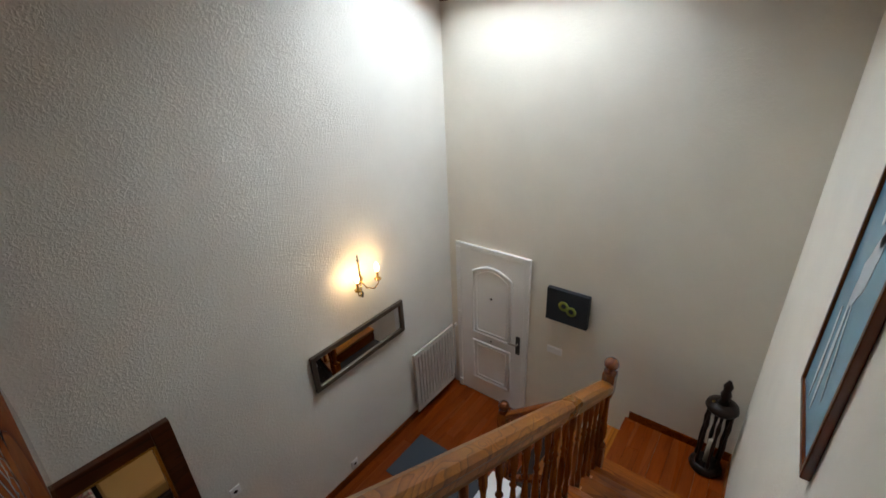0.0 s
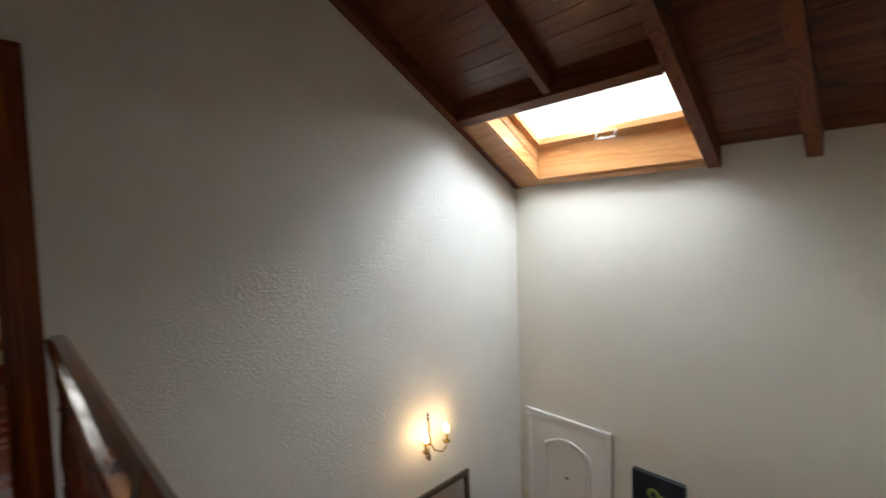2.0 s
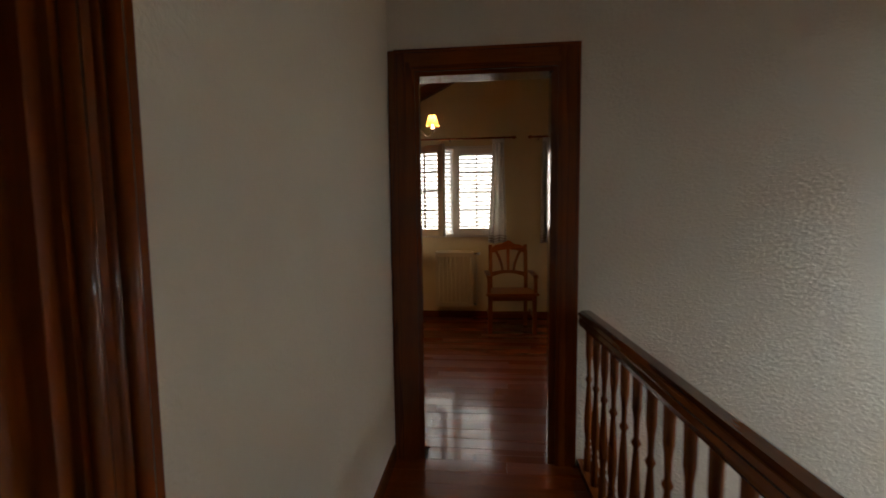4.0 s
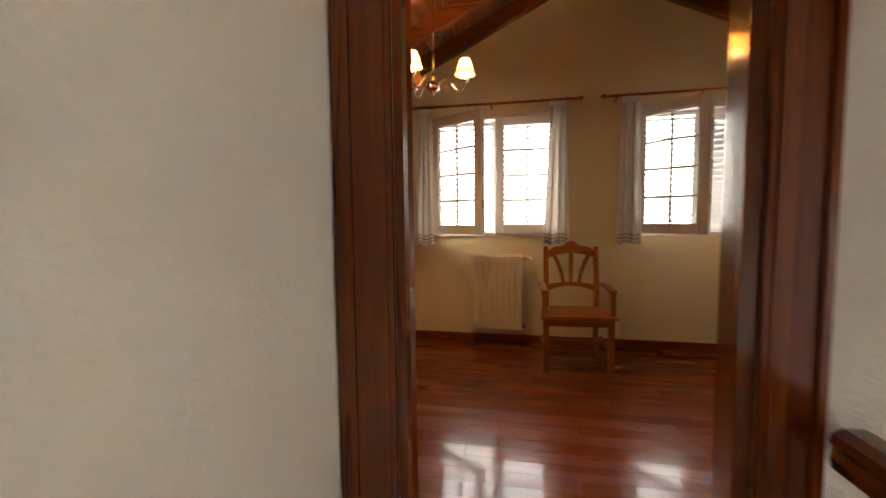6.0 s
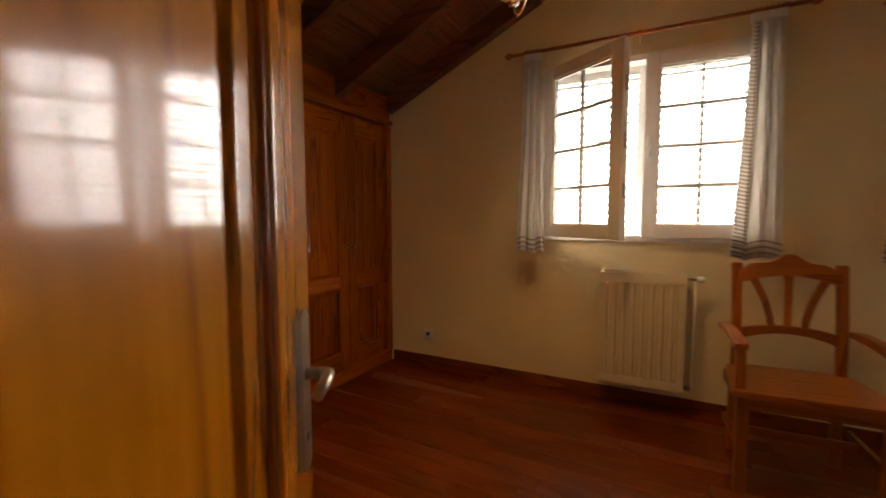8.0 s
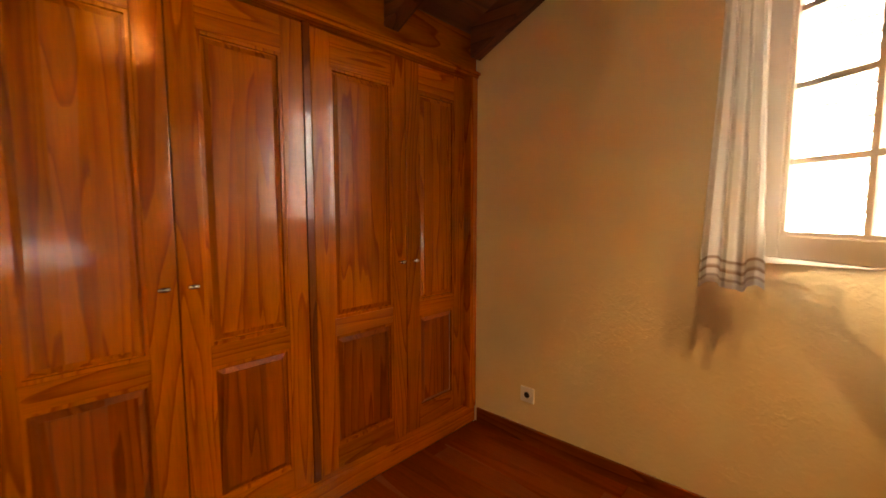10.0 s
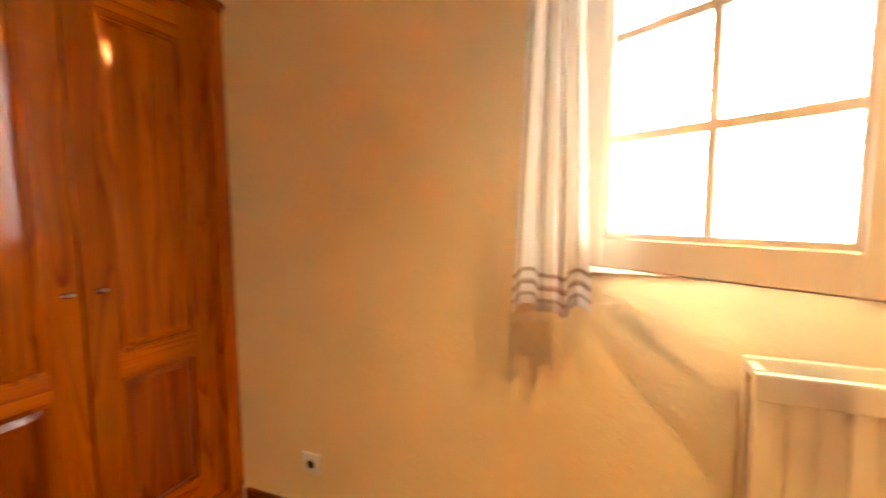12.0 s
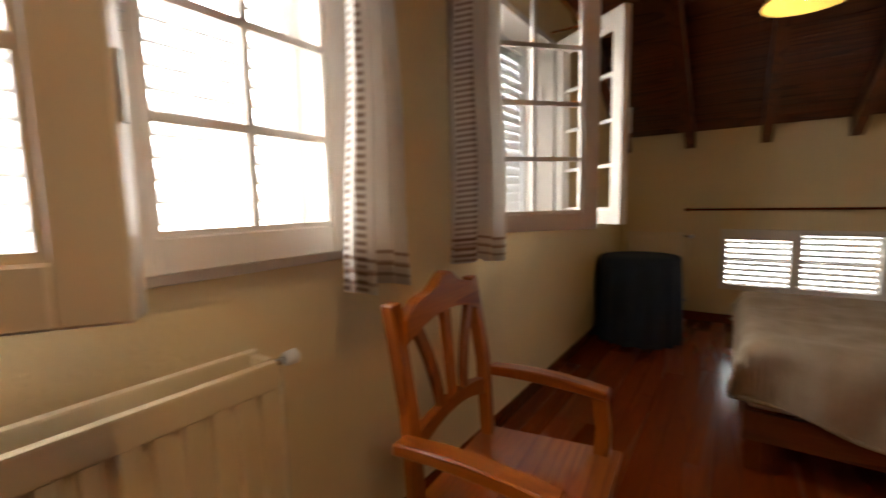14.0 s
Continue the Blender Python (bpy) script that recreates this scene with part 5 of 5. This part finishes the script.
part("bell_knob", lathe([(0.010, -0.002), (0.011, -0.008), (0.006, -0.010)], 14, XB - 0.03, -0.563, -1.75, "x"), M_BLACK, lf, "small dark round knob")
hp = part("lock_plate", soft_box(XB - 0.042, XB - 0.03, -0.925, -0.875, -1.78, -1.55, 0.01), M_BLACK, lf, "dark bronze lock plate")
part("lever", tube([(XB - 0.042, -0.90, -1.64), (XB - 0.075, -0.90, -1.64), (XB - 0.078, -0.80, -1.645)], 0.009), M_STEEL, hp)
for z in (-0.68, -1.50, -2.50):
    part("hinge", soft_box(XB - 0.05, XB - 0.035, fy1 - 0.065, fy1 - 0.015, z - 0.02, z + 0.02, 0.004), M_WHITE, d)

# ---- things on the hall walls ----
a = thing("deep_canvas", (XB, -1.405, -1.0), "black box canvas with two yellow-green round flowers", "picture")
M_ART = mat("black_canvas", (0.012, 0.018, 0.026), 0.5)
part("canvas", soft_box(-0.055, -0.001, -0.205, 0.205, -0.175, 0.175, 0.006), M_ART, a)
M_LIME = mat("lime_paint", (0.17, 0.20, 0.03), 0.6)
for y, z in ((0.03, 0.015), (-0.045, -0.02)):
    fl = part("flower", lathe([(0.028, 0.0), (0.052, -0.001), (0.052, -0.003), (0.028, -0.003)], 20, -0.055, y, z, "x"), M_LIME, a)
    part("flower_eye", lathe([(0.024, 0.0), (0.024, -0.0036)], 14, -0.0555, y, z, "x"), M_ART, fl, "dark flower centre")


def framed(name, x0, x1, z0, z1, y, fw, depth, frame_m, inner_m, label, category):
    f = thing(name, ((x0 + x1) / 2, y, (z0 + z1) / 2), label, category)
    X0, X1, Z0, Z1 = (x0 - x1) / 2, (x1 - x0) / 2, (z0 - z1) / 2, (z1 - z0) / 2
    for s_ in (("frame_side", (X0, X0 + fw, -depth, -0.001, Z0, Z1)), ("frame_side", (X1 - fw, X1, -depth, -0.001, Z0, Z1)), ("frame_rail", (X0 + fw, X1 - fw, -depth, -0.001, Z0, Z0 + fw)), ("frame_rail", (X0 + fw, X1 - fw, -depth, -0.001, Z1 - fw, Z1))):
        part(s_[0], soft_box(*s_[1], 0.006), frame_m, f)
    part("glass", boxes((X0 + fw - 0.002, X1 - fw + 0.002, -depth * 0.5, -depth * 0.3, Z0 + fw - 0.002, Z1 - fw + 0.002)), inner_m, f)
    return f


f = framed("narrow_mirror", 4.435, 5.535, -1.325, -0.965, 0, 0.045, 0.03, M_SILVER, M_MIRROR, "long narrow wall mirror in a tarnished silver frame", "mirror")
f = framed("large_mirror", 2.35, 3.42, -2.10, -0.73, 0, 0.11, 0.05, M_FRAME["x"], M_MIRROR, "large wall mirror in wide dark wood with gilt inner edge", "mirror")
part("gilt_edge", boxes((0.405, 0.425, -0.046, -0.03, -0.57, 0.57), (-0.425, -0.405, -0.046, -0.03, -0.57, 0.57), (-0.405, 0.405, -0.046, -0.03, 0.555, 0.575), (-0.405, 0.405, -0.046, -0.03, -0.575, -0.555)), M_BRASS, f)

M_SEA = mat("blue_print", (0.10, 0.22, 0.30), 0.5)
v = coords(M_SEA, (1, 1, 1), False)
nz = node(M_SEA, "ShaderNodeTexNoise", Scale=3.0, Detail=5.0)
join(M_SEA, v, nz.inputs["Vector"])
join(M_SEA, ramp(M_SEA, nz.outputs[0], [(0.35, (0.08, 0.24, 0.36)), (0.65, (0.16, 0.36, 0.47))]), bsdf(M_SEA).inputs["Base Color"])
bsdf(M_SEA).inputs["Coat Weight"].default_value = 0.6
pic = thing("blue_picture", (4.475, YS, 0.81), "tall blue picture with pale shapes in reddish wooden frame", "picture")
for nm, r in (("frame_side", (-0.252, -0.230, 0.001, 0.026, -0.72, 0.72)), ("frame_side", (0.230, 0.252, 0.001, 0.026, -0.72, 0.72)), ("frame_rail", (-0.230, 0.230, 0.001, 0.026, -0.72, -0.698)), ("frame_rail", (-0.230, 0.230, 0.001, 0.026, 0.698, 0.72))):
    part(nm, soft_box(*r, 0.004), M_DARK["z"] if nm == "frame_side" else M_DARK["x"], pic)
sheet = part("print", boxes((-0.232, 0.232, 0.004, 0.016, -0.700, 0.700)), M_SEA, pic)
M_PALE = mat("pale_paint", (0.50, 0.55, 0.58), 0.6)
rnd = random.Random(4)
for x, z, w_, h_, lean in ((0.10, -0.50, 0.014, 0.17, 0.02), (0.03, -0.44, 0.018, 0.22, 0.03), (-0.03, -0.40, 0.008, 0.16, 0.06), (0.00, -0.16, 0.050, 0.13, -0.04), (-0.06, 0.06, 0.035, 0.14, -0.03), (0.05, 0.02, 0.020, 0.06, 0.0), (-0.10, 0.26, 0.05, 0.10, 0.05), (-0.02, 0.44, 0.03, 0.12, 0.02), (0.09, 0.30, 0.02, 0.09, -0.03)):
    pts = []
    for i in range(18):
        a_ = 2 * math.pi * i / 18
        k = 1 + rnd.uniform(-0.22, 0.22)
        u = h_ * math.sin(a_)
        pts.append((x + w_ * k * math.cos(a_) + lean * math.sin(a_), z + u))
    part("brush_shape", prism(pts, "y", 0.0155, 0.0175), M_PALE, sheet)

# wall lamp
sx, sz = 5.05, -0.52
sc = thing("wall_lamp", (sx, 0, sz), "brass wall lamp with curled arms and lit candle bulbs", "wall lamp")
part("back_plate", lathe([(0.045, -0.001), (0.045, -0.012), (0.03, -0.02), (0.02, -0.035)], 18, 0, 0, 0, "y"), M_BRASS, sc)
part("stem", tube([(0, -0.03, -0.13), (0, -0.035, 0), (0, -0.03, 0.20)], 0.007), M_BRASS, sc)
part("finial", lathe([(0.004, -0.17), (0.012, -0.155), (0.010, -0.14), (0.014, -0.125), (0.007, -0.11)], 12, 0, -0.03, 0), M_BLACK, sc)
part("finial", lathe([(0.007, 0.18), (0.014, 0.195), (0.006, 0.215), (0.010, 0.23), (0.002, 0.25)], 12, 0, -0.03, 0), M_BLACK, sc)
for k, (dx, dy) in enumerate(((-0.11, -0.12), (0.13, -0.11))):
    ar = part("arm", tube([(0, -0.035, 0.0), (dx * 0.3, dy * 0.5, -0.08), (dx * 0.7, dy * 0.85, -0.10), (dx, dy, -0.06), (dx, dy, -0.03)], 0.006), M_BRASS, sc)
    part("candle_cup", lathe([(0.006, -0.035), (0.03, -0.02), (0.032, -0.01), (0.013, 0.0), (0.012, 0.06)], 16, dx, dy), M_BRASS, ar)
    part("bulb", bulb(0.022, (dx, dy, 0.06), h=0.09), M_BULB, ar)
    bulb_lamp("wall_lamp_light", (sx + dx, dy, sz + 0.10), 16.0, size=0.025)

# landing lantern
ln = thing("floor_lantern", (6.20, -2.74, ZM), "tall dark turned wooden lantern standing on the landing", "lantern")
part("base", lathe([(0.13, 0.0), (0.14, 0.02), (0.13, 0.05), (0.11, 0.07)], 20), M_EBONY, ln)
for i in range(6):
    a_ = radians(60 * i + 10)
    x, y = 0.10 * math.cos(a_), 0.10 * math.sin(a_)
    part("spindle", lathe([(0.012, 0.07), (0.02, 0.10), (0.012, 0.16), (0.019, 0.30), (0.012, 0.42), (0.02, 0.50), (0.012, 0.58), (0.015, 0.64)], 10, x, y), M_EBONY, ln)
part("top_plate", lathe([(0.12, 0.64), (0.135, 0.66), (0.125, 0.69), (0.06, 0.71)], 20), M_EBONY, ln)
part("neck", lathe([(0.05, 0.71), (0.03, 0.75), (0.045, 0.79), (0.03, 0.83), (0.04, 0.87), (0.015, 0.92)], 16), M_EBONY, ln)
part("candle", lathe([(0.03, 0.07), (0.03, 0.30), (0.02, 0.31)], 14), mat("old_wax", (0.5, 0.45, 0.35), 0.6), ln)
part("side_knob", lathe([(0.016, 0.0), (0.02, 0.01), (0.01, 0.02)], 12, -0.02, 0.07, 0.69), M_BRASS, ln)

ln.location, ln.scale = (6.205, -2.755, ZM), (0.86, 0.86, 1.0)

rg = thing("rug", (0, 0, 0), "grey-blue flat woven rug on the entrance floor", "rug")
part("weave", soft_box(4.88, 5.44, -1.15, -0.22, ZL + 0.001, ZL + 0.012, 0.004), M_RUG, rg)
tb = thing("white_stool", (5.06, -1.42, ZL), "small white round-cornered stool behind the stair railing", "stool")
part("seat", soft_box(-0.17, 0.17, -0.15, 0.15, 0.40, 0.44, 0.02, 3), M_WHITE, tb)
for x in (-0.14, 0.14):
    for y in (-0.12, 0.12):
        part("leg", lathe([(0.016, 0), (0.02, 0.4)], 12, x, y), M_WHITE, tb)

# seat below the gallery, seen in the large mirror
M_GOLD = mat("gold_cushion_cloth", (0.40, 0.19, 0.045), 0.8)
M_FLORAL = mat("floral_cloth", (0.35, 0.16, 0.12), 0.85)
v = coords(M_FLORAL, shuffle=False)
fn = node(M_FLORAL, "ShaderNodeTexVoronoi", Scale=22.0)
join(M_FLORAL, v, fn.inputs["Vector"])
join(M_FLORAL, ramp(M_FLORAL, fn.outputs["Distance"], [(0.2, (0.42, 0.12, 0.10)), (0.45, (0.16, 0.04, 0.035)), (0.6, (0.45, 0.33, 0.22))]), bsdf(M_FLORAL).inputs["Base Color"])
so = thing("settee", (3.0, -1.45, ZL), "dark wooden settee with gold and floral cushions under the gallery", "settee")
part("seat_frame", soft_box(-0.62, 0.62, -0.34, 0.34, 0.16, 0.30, 0.01), M_EBONY, so)
for x in (-0.57, 0.57):
    for y in (-0.29, 0.29):
        part("leg", soft_box(x - 0.03, x + 0.03, y - 0.03, y + 0.03, 0.0, 0.16, 0.004), M_EBONY, so)
part("back", soft_box(-0.62, 0.62, -0.40, -0.34, 0.16, 0.80, 0.01), M_EBONY, so)
for x, m_, nm in ((-0.30, M_FLORAL, "floral seat cushion"), (0.30, M_GOLD, "gold seat cushion")):
    part("cushion", soft_box(x - 0.28, x + 0.28, -0.32, 0.32, 0.30, 0.44, 0.05, 3), m_, so, nm)

# hanging hall lamp
hx, hy, hz = 4.24, -1.79, 2.17
hl = thing("hall_pendant", (hx, hy, hz), "small brass and glass pendant hanging high in the stairwell", "ceiling lamp")
part("cord", tube([(0, 0, 0.12), (0, 0, hall_z(hx) + 0.148 - hz)], 0.005), M_BRASS, hl)
part("body", lathe([(0.004, 0.0), (0.02, 0.01), (0.035, 0.03), (0.03, 0.06), (0.012, 0.08), (0.010, 0.13)], 18), M_BRASS, hl)
for k in range(4):
    a_ = radians(90 * k + 30)
    u, w_ = math.cos(a_), math.sin(a_)
    ar = part("arm", tube([(0.02 * u, 0.02 * w_, 0.04), (0.08 * u, 0.08 * w_, 0.01), (0.13 * u, 0.13 * w_, 0.04)], 0.005), M_BRASS, hl)
    part("glass_cup", lathe([(0.012, 0.04), (0.03, 0.06), (0.034, 0.10)], 14, 0.13 * u, 0.13 * w_), mat("frosted_glass", (0.8, 0.8, 0.78), 0.3) if k == 0 else bpy.data.materials["frosted_glass"], ar)

# ---- floorboards, last ----
def boards(parent, x0, x1, y0, y1, z, w, length, seed, holes=()):
    rnd = random.Random(seed)
    n = max(1, round((y1 - y0) / w))
    w = (y1 - y0) / n
    meshes = {}
    for j in range(n):
        x = x0 - rnd.uniform(0, length)
        while x < x1:
            a, b = max(x, x0), min(x + length, x1)
            if b - a > 0.03:
                key = round(b - a, 3)
                if key not in meshes:
                    bm = boxes((0.0003, b - a - 0.0003, 0.0003, w - 0.0003, -0.011, 0.0))
                    for v in bm.verts:
                        if v.co.z > -0.005:
                            v.co.x += 0.0005 if v.co.x < 0.1 * (b - a) + 0.001 else -0.0005
                            v.co.y += 0.0005 if v.co.y < w / 2 else -0.0005
                    me = bpy.data.meshes.new("floorboard")
                    bm.to_mesh(me)
                    bm.free()
                    me.materials.append(M_FLOOR)
                    meshes[key] = me
                ob = new("floorboard", meshes[key])
                ob.parent = parent
                ob.location = (a, y0 + j * w, z + rnd.uniform(-0.0004, 0.0004))
            x += length


fb = {o.name: o for o in bpy.data.objects if o.name.startswith("floor_")}
boards(fb["floor_bedroom"], 0.0, XB, TA, YN, 0.0, 0.105, 1.25, 1)
boards(fb["floor_bedroom"], DX0 + 0.035, DX1 - 0.035, 0.0, TA, 0.0, 0.06, 1.25, 6)
boards(fb["floor_gallery"], XC, 2.83, YS, 0.0, 0.0, 0.105, 1.25, 2)
boards(fb["floor_lower"], 4.2, XB, -1.3, 0.0, ZL, 0.105, 1.25, 3)
boards(fb["floor_lower"], 1.12, 4.2, YS, 0.0, ZL, 0.25, 1.6, 4)
boards(fb["floor_landing"], 5.62, XB, YS, -2.06, ZM, 0.105, 1.0, 5)
